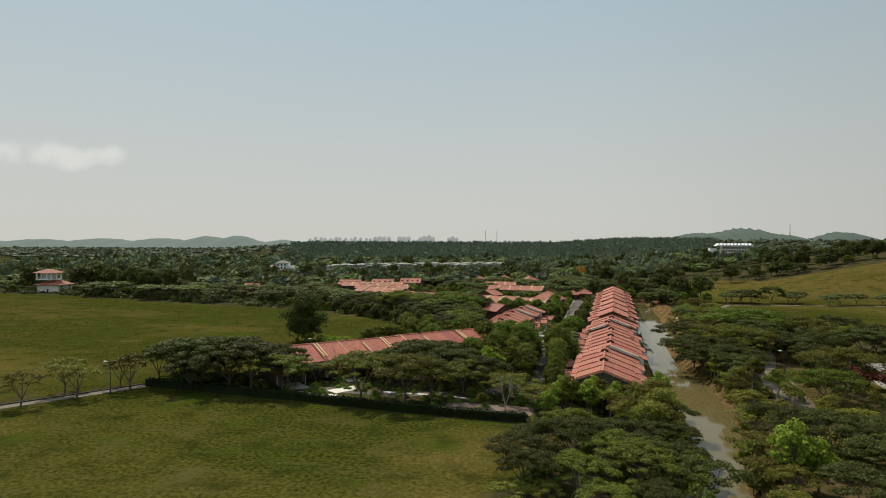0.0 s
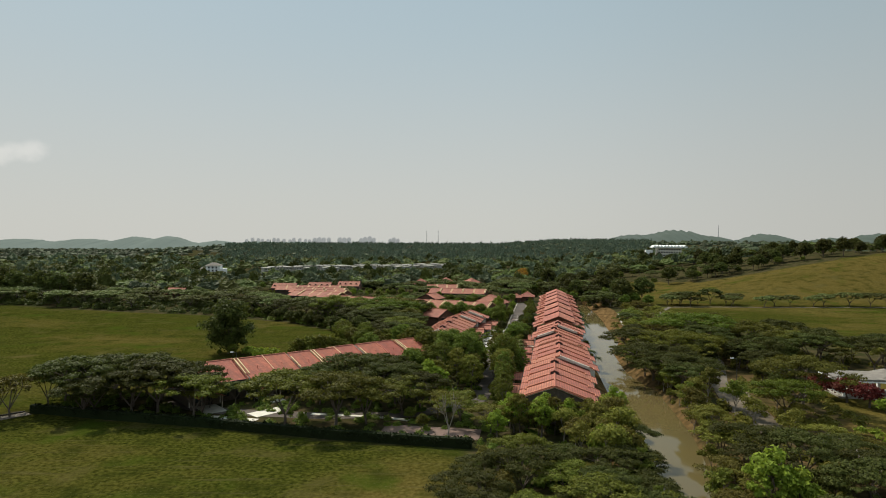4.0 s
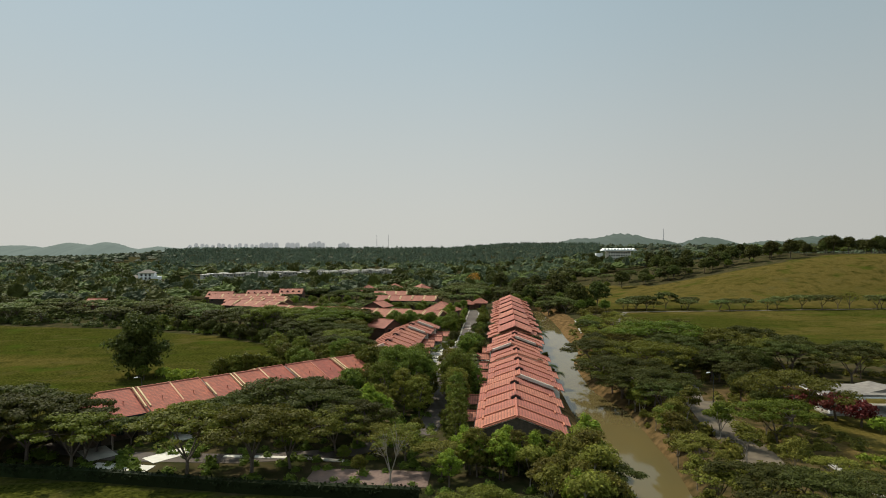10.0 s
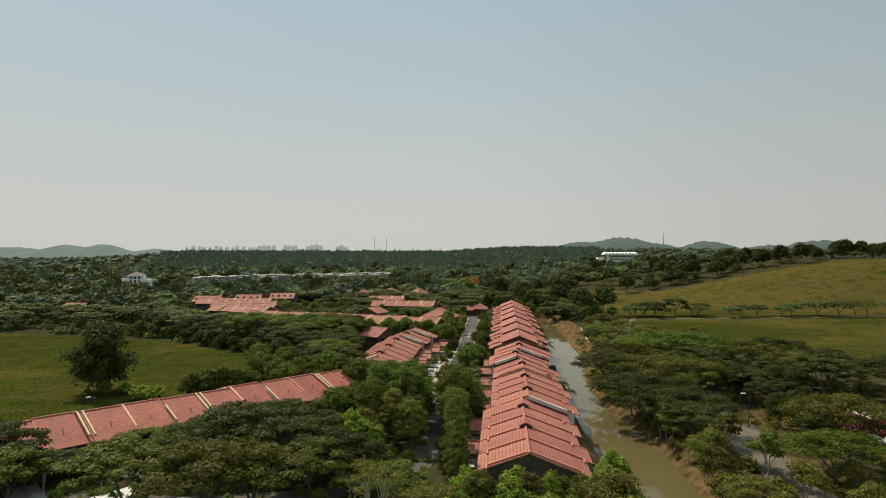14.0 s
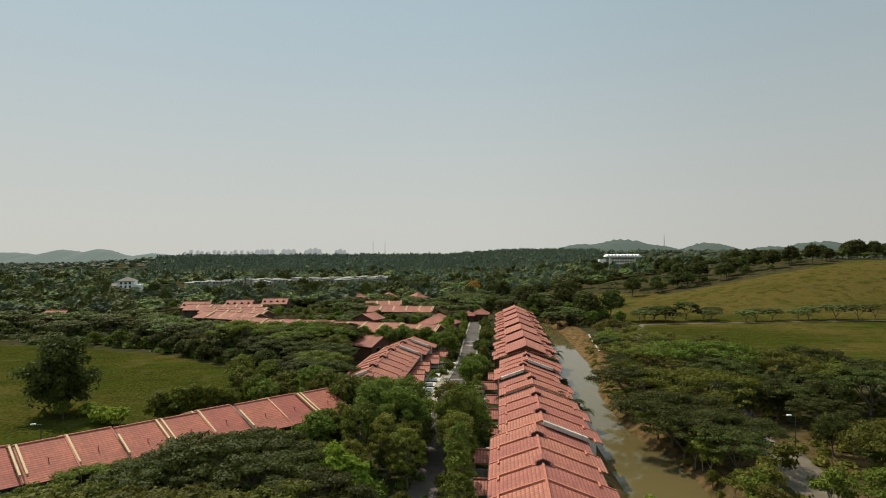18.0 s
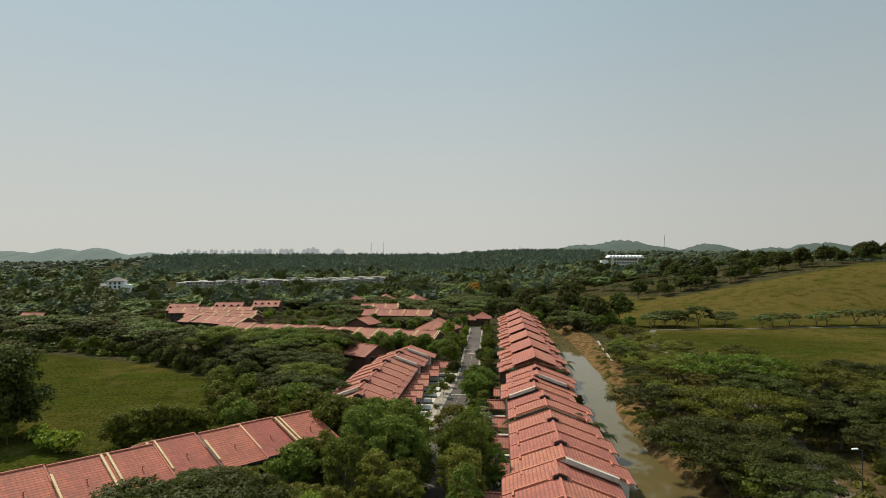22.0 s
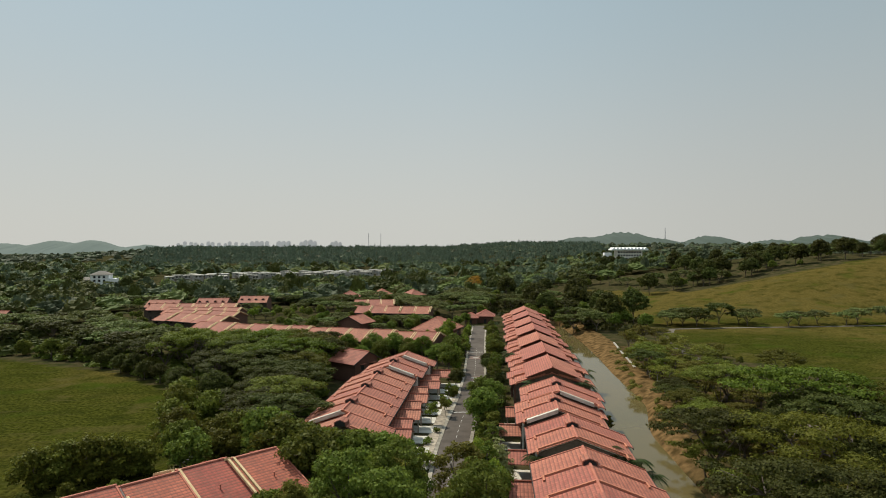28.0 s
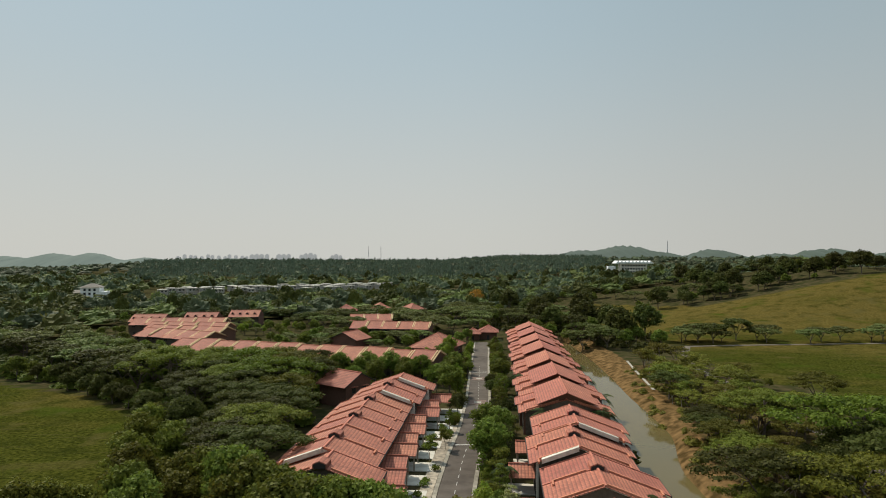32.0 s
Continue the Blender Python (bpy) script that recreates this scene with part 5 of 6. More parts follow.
for k, maker in {
    "rain1": lambda: umbrella(11), "rain2": lambda: umbrella(12, 10.0, 10.5, None, 9200), "rain3": lambda: umbrella(13, 7.0, 8.5, LEAF_OLIVE, 4400, "umbrella-shaped tree with thinning olive crown"),
    "rain4": lambda: umbrella(14, 8.2, 10.0, LEAF_DARK, 7400, "spreading umbrella-shaped tree with dark green crown"),
    "rain5": lambda: umbrella(15, 9.0, 9.5, LEAF_FRESH, 6800, "spreading umbrella-shaped tree with fresh green crown"),
    "far1": lambda: umbrella(61, 8.5, 9.0, LEAF_MID_HAZED, 2400, size=0.5, kind="woodland_tree"), "far2": lambda: umbrella(62, 10.0, 10.0, LEAF_MID_HAZED, 2800, size=0.54, kind="woodland_tree"), "far4": lambda: umbrella(64, 8.2, 9.5, LEAF_DARK, 2400, "spreading umbrella-shaped tree with dark green crown", 0.5, "woodland_tree"),
    "farr": lambda: round_tree(65, 5.0, 9.5, LEAF, 1700, size=0.48, kind="wood_edge_tree"),
    "fard": lambda: round_tree(66, 6.5, 12.0, LEAF_DARK, 2300, "large dark rounded tree on the field edge", 0.5, "wood_edge_tree"),
    "round1": lambda: round_tree(21), "round2": lambda: round_tree(22, 6.0, 11.5, LEAF_DARK, 5400), "round3": lambda: round_tree(23, 4.0, 8.5, LEAF_RAIN, 2700, "rounded broadleaf tree with mid green crown"),
    "bright": lambda: round_tree(24, 3.6, 8.5, LEAF_BRIGHT, 2400, "broadleaf tree with bright yellow-green crown"),
    "sparse1": lambda: sparse_tree(31), "sparse2": lambda: sparse_tree(32, 3.0, 6.6, LEAF_RAIN),
    "red": lambda: round_tree(25, 3.4, 5.0, LEAF_RED, 1000, "low tree with dark red leaves beside the pavilion"), "orange": lambda: round_tree(26, 4.5, 9.0, LEAF_ORANGE, 900, "tree in orange flower among the woods"),
    "shrub1": lambda: shrub(41, LEAF, "dense low green garden shrub"), "shrub2": lambda: shrub(42, LEAF_BRIGHT, "yellow-green leafy garden shrub"),
    "bare": lambda: tree_kind("bare_tree", "leafless tree with pale grey branches", 7.0, 3.0, ring_blobs(33, 20, 3.2, 6.2, 1.3, 1.1) + ring_blobs(34, 12, 1.7, 7.2, 1.1, 0.6), 420, 0.16, LEAF_OLIVE, 0.7, 33, bark=BARK_PALE, limbs=33, trunk_r=0.15, fork=0.24, reach=0.4),
    "tall1": lambda: round_tree(27, 6.0, 14.0, LEAF, 8200, "tall broadleaf tree with a deep uneven green crown", 0.23, "tall_tree", 0.41, -0.8, 64, 0.17), "tall2": lambda: round_tree(28, 4.8, 13.0, LEAF_OLIVE, 6200, "tall broadleaf tree with a deep uneven olive crown", 0.22, "tall_tree", 0.41, -0.8, 52, 0.18),
    "slim": lambda: round_tree(29, 2.8, 11.0, LEAF, 3000, "slim green leafy tree with a narrow crown", 0.22, "slim_tree", 0.42, -0.8, 44, 0.22),
    "giant": lambda: umbrella(16, 13.5, 10.5, LEAF_LIGHT, 13000, "very wide umbrella-shaped tree with light green crown"), "giant2": lambda: umbrella(17, 12.0, 10.5, LEAF_DARK, 12000, "very wide umbrella-shaped tree with deep green crown"),
    "thin": lambda: umbrella(18, 4.6, 6.8, LEAF_OLIVE, 1700, "small umbrella-shaped tree with thin feathery crown", 0.2, "young_rain_tree"),
    "lone": lambda: round_tree(30, 10.0, 16.0, LEAF_DARK, 15000, "large dark tree with foliage down to the grass", 0.40, "field_tree", 0.46, -0.98, 90, 0.22),
    "bushy": lambda: round_tree(36, 5.2, 6.6, LEAF_RAIN, 5600, "wide dense bush with dark green foliage to the ground", 0.28, "large_bush", 0.56, -0.98, 66, 0.24),
    "tier": lambda: tier_tree(35),
    "palm": lambda: palm(51, 5.4), "palm2": lambda: palm(52, 5.5),
}.items():
    STOCK[k] = (maker(), False)

TAKEN = []


def put(kind, *spots):
    for x, y, s in spots:
        plant(kind, x, y, s)
        TAKEN.append((x, y))


def woods(ring, count, gap, kinds, lo=0.8, hi=1.2, pad=2.0, seed=1, keep_out=()):
    """Trees scattered inside a ring of (x, y), no two nearer than gap."""
    g = np.random.default_rng(seed)
    xs, ys = [p[0] for p in ring], [p[1] for p in ring]
    made = tries = 0
    while made < count and tries < count * 40:
        tries += 1
        x, y = g.uniform(min(xs), max(xs)), g.uniform(min(ys), max(ys))
        if not inside(x, y, ring) or blocked(x, y, pad) or any(inside(x, y, r) for r in keep_out):
            continue
        if near_line(x, y, TRACK_RIGHT, 3.0) or any((x - a) ** 2 + (y - b) ** 2 < gap * gap for a, b in TAKEN):
            continue
        TAKEN.append((x, y))
        plant(kinds[g.integers(len(kinds))], x, y, g.uniform(lo, hi), stretch=g.uniform(0.88, 1.12))
        made += 1


LANE = [(57, 116), (78, 116), (83, 165), (93, 197), (79, 199), (65, 170), (58, 150)]
# trees that stand out on their own
put("lone", (-72.5, 226, 1.0))
put("round3", (-69, 220.5, 0.5), (-74, 222, 0.5), (-66, 222, 0.45), (8.5, 160, 0.9))
put("bushy", (-45.5, 217, 0.85), (-42.5, 219, 1.05), (-39, 220.5, 1.1), (-35.8, 222, 1.0), (-32.5, 223.5, 0.8), (-35, 245, 1.05), (-31, 236.5, 1.1), (-21.5, 231, 1.1), (-20, 225, 0.95), (-38, 257, 1.1), (-28, 247, 1.2), (-17.5, 232.5, 1.15), (-40, 268, 1.0), (-14, 226, 0.9))
for k in range(26):
    t = k / 25
    put("round2" if k % 3 else "bushy", (-30 - 92 * t + 2.0 * rng.normal(), 264 + 82 * (1 - (1 - t) ** 1.5) + 2.2 * rng.normal(), rng.uniform(0.6, 0.85)))
put("shrub2", (-56.6, 215.5, 1.6), (-54, 214, 1.4), (-59, 216.5, 1.3), (-64.9, 224, 1.0))
put("bare", (3.5, 135.5, 1.15))
put("orange", (74, 600, 1.7))
put("rain1", (-51.8, 147, 1.0), (-30.8, 143.3, 1.12), (-13.8, 144.5, 0.95), (-6.7, 152, 0.85))
put("rain2", (-20.0, 142.8, 1.02), (-76, 163, 0.9))
put("rain4", (-82, 162, 0.95), (-66, 163, 0.95), (-75, 150, 0.85))
put("round3", (20, 140, 0.8), (15, 146, 0.8), (17, 196, 0.7), (19, 186, 0.7), (17, 176, 0.75), (15, 168, 0.8), (5, 156, 0.8), (20, 200, 0.6))
put("rain4", (-61.4, 151, 1.25), (-70, 157, 1.3), (-80, 154, 1.25), (-88, 160, 1.05), (-55, 154, 1.1), (-66, 149, 1.1), (-76, 148, 0.85), (-9, 160, 1.0), (-3, 155, 0.9), (118, 208, 1.1), (132, 200, 1.1), (107, 216, 1.0), (144, 214, 1.0), (96, 205, 0.9))
put("rain4", (-19, 165, 1.15), (-12, 169.5, 1.05), (-27, 160, 0.95))
put("rain5", (-18, 296, 1.25), (-28, 312, 1.0), (92, 233, 1.15), (78, 150, 0.7))
put("rain3", (-52, 152, 0.8), (12, 138, 0.85))
put("bright", (-2, 166, 0.95), (1, 170, 0.8), (84, 106, 1.45), (88, 103, 1.2), (30, 121, 0.8), (17, 139, 0.85), (22, 136, 0.9), (24, 143, 0.75), (13, 134, 0.7))
put("bright", (25, 207, 0.75), (28, 140.5, 0.75), (32, 138, 0.7))
put("tall1", (4, 191, 0.95), (8.6, 184, 1.0), (1.5, 181, 0.85), (19.6, 187, 0.95), (10.2, 196.5, 0.95), (10.8, 190, 0.8))
put("tall2", (18.8, 200.5, 0.85), (18.4, 192.5, 0.85), (10.0, 179, 0.8), (6, 176, 0.95), (-3, 196, 0.75), (11.2, 204, 0.85), (18.6, 179, 0.9), (1, 168, 0.8), (7.4, 190, 0.9))
put("slim", (16, 150, 0.9), (16.5, 157, 1.05), (17, 163.5, 1.0), (17.5, 170, 1.1), (15.5, 146, 0.85), (18.5, 174, 1.0), (21.5, 193, 1.0), (23, 199, 0.9), (24.5, 211, 0.8), (14.5, 153, 0.8), (24, 184.5, 0.9))
put("round1", (-8.5, 219, 1.0), (-4.5, 218.5, 0.95), (-12, 224, 1.05), (2.5, 216.5, 0.85))
put("tall2", (12.0, 187.5, 0.8), (12.2, 199, 0.8), (9.5, 172, 0.85), (17.8, 183, 0.85))
put("tier", (26.9, 215.2, 1.1), (22.5, 190, 0.9))
put("round1", (28.4, 244, 0.8), (30.8, 262, 0.7), (-7.1, 186.8, 0.85))
put("bright", (-1.0, 164, 1.15), (1.6, 163, 0.95))
put("bright", (47.6, 98, 1.25), (50.5, 96.5, 1.0))
put("round3", (33.5, 260, 0.85), (31.5, 256, 0.8), (34.5, 268, 0.75), (30.0, 250, 0.6), (27.0, 137, 0.7))
put("sparse2", (-84, 158, 1.1), (68, 153, 0.9), (66, 163, 1.0), (70, 157, 0.8), (62, 178, 0.9))
put("sparse1", (32.5, 131, 1.0), (35, 134, 1.05), (37, 139, 0.95), (34, 126, 1.1), (31, 122, 0.9), (33, 118, 1.0), (35.5, 121, 0.9), (30, 115, 1.1), (36.5, 129, 0.9), (58, 150, 0.9), (61, 158, 0.9), (68, 205, 0.8), (66, 196, 0.8), (72, 222, 0.9))
put("round3", (35.5, 333, 1.0), (33, 337, 0.9), (37, 341, 0.8), (16, 362, 0.8), (41, 372, 0.8))
put("thin", (-99.3, 137.4, 1.15), (-106.4, 128.4, 1.0), (-92, 147.4, 1.15), (-89.6, 156.7, 1.1), (-105.9, 141.9, 1.1), (-113, 121.5, 1.0), (-96, 149.5, 0.95))
put("rain4", (65, 172, 0.8), (68, 186, 0.85))
put("giant", (76, 208, 1.0))
put("giant2", (62.5, 191, 0.95), (66, 179, 0.85))
put("rain4", (64, 216, 1.1), (90, 222, 1.2))
put("round2", (94, 206, 1.1), (102, 203, 1.15), (109, 208, 1.0), (91, 237, 1.0), (105, 235, 1.05))
put("rain3", (72.8, 126.5, 0.8), (78, 124, 0.6), (79, 147, 0.6))
put("sparse1", (66, 140, 0.9), (77, 152, 0.9), (70, 133, 0.8), (84, 119, 0.9))
put("round1", (0.0, 210.0, 1.0), (4.6, 209.5, 1.05), (9.4, 209.0, 1.0), (-4.6, 213.0, 0.9), (-0.5, 212.6, 0.95), (4.0, 212.2, 0.95), (7.6, 211.6, 0.92))
put("bright", (7.0, 205.5, 1.0))
put("round3", (-7.5, 217, 0.8), (-11, 219, 0.85), (12.5, 211, 0.65), (2.5, 207.5, 0.7), (11.5, 206.5, 0.7), (14.0, 214.5, 0.5))
put("rain3", (6.5, 207, 0.75), (-1.5, 208.5, 0.7))
put("round1", (-50, 398, 0.7), (-47, 403, 0.65), (31, 333, 0.75), (32, 338, 0.75), (29.5, 328, 0.65), (33, 343, 0.7), (31, 370, 0.6), (24, 370, 0.55), (17, 374, 0.55))
put("round3", (7, 200, 0.75), (11, 203, 0.7), (15, 222, 0.6))
put("round1", (26.5, 300, 0.9), (23.5, 309, 0.75), (26, 317, 0.7), (19, 323, 0.6))
put("bright", (28.5, 303, 0.8), (31, 327, 0.6))
put("round1", (33.5, 377, 1.0), (29.5, 362, 0.95), (31.5, 369, 0.9), (45, 415, 0.9), (40.5, 408, 0.8))
put("bright", (33, 373.5, 0.95), (30.5, 357, 0.8))
put("fard", (328, 961, 1.1), (343, 955, 0.75), (356, 958, 0.7), (368, 956, 0.8), (378, 963, 1.1), (318, 965, 1.1))
put("far1", (-286, 719, 0.75), (-262, 727, 0.9), (-296, 731, 0.9))
put("fard", (-291, 399, 1.3), (-279, 402, 1.45), (-267, 397, 1.3), (-254, 401, 1.35), (-240, 396, 1.25), (-228, 401, 1.3), (-331, 402, 1.2))
put("red", (98, 170, 1.1), (101, 165, 1.1), (103, 160, 1.0), (96, 176, 0.9))
put("shrub2", (87, 139, 0.6), (88.5, 137, 0.65), (85, 122, 0.7), (86, 128, 1.2), (80, 122, 1.0), (104, 156, 1.1))
put("palm", (44.4, 213.6, 0.95), (46.6, 213.0, 0.9), (48.6, 211.5, 0.85), (33.0, 213.0, 0.85), (42.6, 211.6, 0.8), (50.0, 209.0, 0.75))
put("palm2", (55.5, 260.5, 1.0), (53.0, 261.5, 0.9), (43.0, 259.5, 1.0), (62.5, 283.5, 1.0), (66.0, 305.5, 1.0), (46.0, 305.0, 0.9), (70.5, 330.0, 1.0))
woods([(8, 120), (4, 84), (27, 84), (30, 112), (24, 120)], 24, 4.6, ["rain4", "rain1", "rain4", "sparse1", "rain3"], 0.5, 0.75, 0.5, 2)
woods([(26, 122), (38, 122), (41, 148), (24, 150)], 16, 3.2, ["sparse1", "sparse1", "bright", "sparse2"], 0.6, 0.9, 0, 22)
woods([(-92, 158), (-62, 150), (-66, 162), (-72, 172), (-90, 176)], 9, 6.0, ["rain4", "rain4", "rain1"], 0.75, 0.95, 1.0, 3)
woods([(-10, 146), (8, 134), (24, 150), (22, 158), (16, 205), (2, 205), (-4, 198), (-16, 180), (-34, 162)], 26, 6.0, ["round1", "round3", "rain3", "rain1"], 0.62, 0.9, 1.5, 33)
woods([(-60, 190), (-44, 200), (-18, 222), (-22, 226), (-50, 206)], 12, 5.0, ["round3", "shrub1", "round1"], 0.6, 0.9, 0, 34)
woods([(-11, 222), (-12, 232), (-8, 296), (-14, 318), (-45, 332), (-78, 345), (-120, 343), (-75, 317), (-40, 284), (-24, 250)], 66, 7.0, ["rain4", "rain4", "rain4", "rain4", "rain2"], 0.85, 1.1, 2.5, 4)
woods([(-4, 305), (18, 318), (14, 328), (-40, 350), (-60, 358), (-60, 345), (-20, 322)], 26, 4.2, ["round3", "round1", "round3"], 0.62, 0.8, 0.5, 41)
woods([(-120, 347), (-247, 372), (-420, 400), (-420, 470), (-165, 452), (-130, 420), (-85, 372), (-95, 352)], 70, 10.0, ["far1", "far2", "far4", "far2", "round2"], 0.85, 1.1, 3, 5)
woods([(56, 78), (140, 78), (120, 124), (86, 126), (74, 146), (62, 146), (56, 120)], 44, 6.0, ["rain4", "rain4", "rain3", "round2", "round2", "rain4"], 0.65, 0.95, 0.5, 6, (YARD, LANE))
put("rain4", (53, 110, 0.7), (52, 86, 0.8))
put("rain3", (47, 106, 0.7), (46, 94, 0.75), (56, 124, 0.8))
for i in range(36):
    y = 118 + i * 5.2 + rng.normal()
    if 296 < y:
        break
    x = canal_mid(y) + canal_half(y) + (rng.uniform(1.5, 5.0) if y < 218 else rng.uniform(8.0, 12.5))
    put(("sparse1", "sparse1", "rain3", "sparse2", "shrub1")[rng.integers(5)] if y < 168 else ("rain3", "rain4", "rain1", "sparse2", "round3")[rng.integers(5)], (x, y, rng.uniform(0.6, 0.9)))
woods([(66, 165), (86, 150), (100, 205), (150, 205), (128, 235), (104, 268), (78, 268), (70, 210)], 46, 7.5, ["rain4", "rain4", "rain2", "rain3", "round2"], 0.75, 1.1, 1.5, 61, (YARD, LANE))
woods([(80, 268), (118, 262), (124, 300), (118, 335), (100, 340), (88, 300)], 20, 7.0, ["rain3", "sparse1", "round3", "rain1"], 0.65, 0.9, 1.0, 7)
woods([(85, 400), (126, 380), (138, 425), (122, 480), (112, 560), (70, 560), (78, 430)], 56, 7.5, ["far1", "fard", "farr", "far1", "farr", "far4"], 0.9, 1.25, 2, 8)
woods([(78, 262), (92, 250), (108, 296), (116, 345), (100, 350), (90, 310)], 30, 5.0, ["thin", "rain3", "thin", "sparse1"], 0.75, 1.05, 0.5, 62)
woods([(138, 400), (192, 405), (196, 416), (140, 414)], 10, 5.5, ["rain1", "rain4", "rain3"], 0.85, 1.1, 0, 9)
for i in range(26):
    x = 203 + i * 11 + rng.normal() * 2.5
    plant(("thin", "rain3", "thin", "rain1")[rng.integers(4)], x, 405 + rng.normal() * 3.0, rng.uniform(0.95, 1.35))
woods([(124, 480), (150, 545), (170, 640), (222, 542), (330, 548), (520, 590), (520, 700), (160, 700), (116, 620)], 110, 10.5, ["fard", "farr", "far4", "far1"], 0.8, 1.25, 2, 19)
woods([(60, 428), (76, 520), (50, 560), (-30, 540), (-30, 470), (-8, 452), (34, 445)], 30, 9.5, ["far1", "far2", "farr"], 0.9, 1.2, 6, 10)
woods([(12, 345), (24, 345), (36, 352), (20, 366), (-40, 385), (-45, 372), (-8, 356)], 16, 6.0, ["farr", "round3", "bright"], 0.5, 0.7, 1.0, 11)
woods([(-5, 395), (22, 392), (24, 418), (-20, 432), (-45, 430), (-45, 400)], 34, 5.5, ["farr", "farr", "far1"], 0.65, 0.9, 1.0, 12)
woods([(-60, 445), (-30, 440), (-30, 480), (-58, 480)], 7, 8.0, ["round1", "round2"], 0.7, 0.9, 3.0, 13)
woods([(-62, 372), (-50, 380), (-62, 392), (-115, 418), (-125, 405), (-90, 378)], 12, 6.0, ["farr", "round3", "far1"], 0.5, 0.7, 0.5, 14)
woods([(-30, 440), (34, 436), (34, 468), (-30, 470)], 16, 6.5, ["farr", "round3"], 0.5, 0.7, 1.0, 15)
woods([(-160, 446), (-40, 446), (-40, 475), (-80, 478), (-160, 462)], 22, 7.0, ["farr", "far1", "bright"], 0.5, 0.7, 1.0, 16)
woods([(-45, 482), (60, 478), (60, 545), (-45, 530)], 40, 7.5, ["far1", "farr", "far4"], 0.65, 0.9, 1.5, 17)
woods([(-160, 490), (-85, 492), (-45, 520), (-45, 545), (-160, 545)], 24, 8.5, ["far1", "farr", "far4"], 0.7, 0.95, 1.5, 18)


def fringe(x, y, heading, length, out, kinds, lo, hi, gap):
    """Trees close in front of a terrace."""
    s, c = math.sin(radians(heading)), math.cos(radians(heading))
    for k in range(int(length / gap)):
        d = (k + 0.5) * gap + rng.normal() * 0.8
        o = out + rng.uniform(-1.0, 2.0)
        plant(kinds[rng.integers(len(kinds))], x + s * d - c * o, y + c * d + s * o, rng.uniform(lo, hi))


fringe(-62.8, 163.2, 49.2, 72, -13.0, ["rain1", "rain4", "round1", "rain3"], 0.55, 0.72, 6.0)
fringe(26.0, 332.5, -66.8, 100, 12.5, ["round3", "farr", "round1", "round3"], 0.72, 0.92, 4.6)
fringe(-62, 392, -64, 46, 11.0, ["farr", "round3"], 0.6, 0.85, 5.0)
fringe(-66, 411, -72, 46, 10.5, ["farr", "round3"], 0.55, 0.75, 6.0)
fringe(-76, 431, -82, 46, 10.5, ["farr", "round3"], 0.55, 0.75, 6.0)
for fx, fy, fh, fl in ((29, 427, -78, 38), (10.5, 472, -88, 23), (-86, 486, -90, 18), (-110, 475, -90, 18), (-66, 497, -88, 16), (-49, 513, -88, 10)):
    fringe(fx, fy, fh, fl, 10.5, ["farr", "far1"], 0.6, 0.85, 5.5)
# crest of the right-hand slope
for i in range(50):
    t = i / 50
    x, y = 190 + 310 * t + rng.normal() * 5, 548 + 15 * t + rng.normal() * 7 + (0 if i % 2 else 14)
    plant(("farr", "fard", "fard", "fard")[rng.integers(4)], x, y, rng.uniform(0.7, 1.2))
for i in range(26):
    y = 462 + i * 6.4 + rng.normal() * 1.5
    x = 124 + 48 * (y - 465) / 160 - rng.uniform(3, 9)
    plant(("fard", "fard", "far4", "farr")[rng.integers(4)], x, y, rng.uniform(0.65, 1.15))
# shrubs and small trees on the house side of the canal
for i in range(24):
    y = 214 + i * 7.6 + rng.normal()
    plant(("shrub1", "round3", "shrub1", "palm2")[rng.integers(4)], canal_mid(y) - canal_half(y) - rng.uniform(1.6, 3.0), y, rng.uniform(0.5, 0.7) if i % 2 else rng.uniform(0.7, 0.95))
# greenery between the street and the houses along the canal
for i in range(44):
    y = 204 + i * 4.5 + rng.normal()
    plant(("round1", "slim", "sparse2", "palm2", "round2", "bushy")[rng.integers(6)], road_mid(y) + rng.uniform(5.6, 8.2), y, rng.uniform(0.45, 0.72))
# small trees leaning over the water at the near end of the canal
for i in range(16):
    y = 72 + i * 3.1 + rng.normal() * 0.6
    plant(("rain3", "round3", "round3", "sparse2")[i % 4], canal_mid(y) + canal_half(y) + (1.6 if i % 2 else 3.4), y, rng.uniform(0.62, 0.85))
for i in range(17):
    y = 86 + i * 3.0 + rng.normal() * 0.6
    plant(("slim", "sparse1", "rain4", "sparse2")[i % 4], canal_mid(y) - canal_half(y) - rng.uniform(0.8, 2.4), y, rng.uniform(0.62, 0.82))
# trees before the end gables of the two rows and over the street
for x, y, s, kind in ((18, 138, 0.72, "tall2"), (21.5, 136.5, 0.62, "tall2"), (25, 138, 0.66, "tall2"), (28.5, 136, 0.6, "slim"), (31.5, 137, 0.66, "tall2"), (34.5, 137, 0.68, "slim"), (36.5, 133, 0.7, "slim"), (23.2, 140, 0.9, "bright"), (16.5, 141.5, 0.85, "bright"), (-2.5, 209.5, 1.05, "round1"), (3.0, 209.5, 0.95, "bright"), (7, 208.5, 0.8, "round3"), (1.5, 203, 0.9, "round3")):
    plant(kind, x, y, s)
for y, s, kind in ((214, 0.85, "bright"), (219, 0.8, "round3"), (243, 0.85, "round1"), (248, 0.7, "round1"), (300, 0.7, "round3")):
    plant(kind, road_mid(y) + 5.2, y, s)
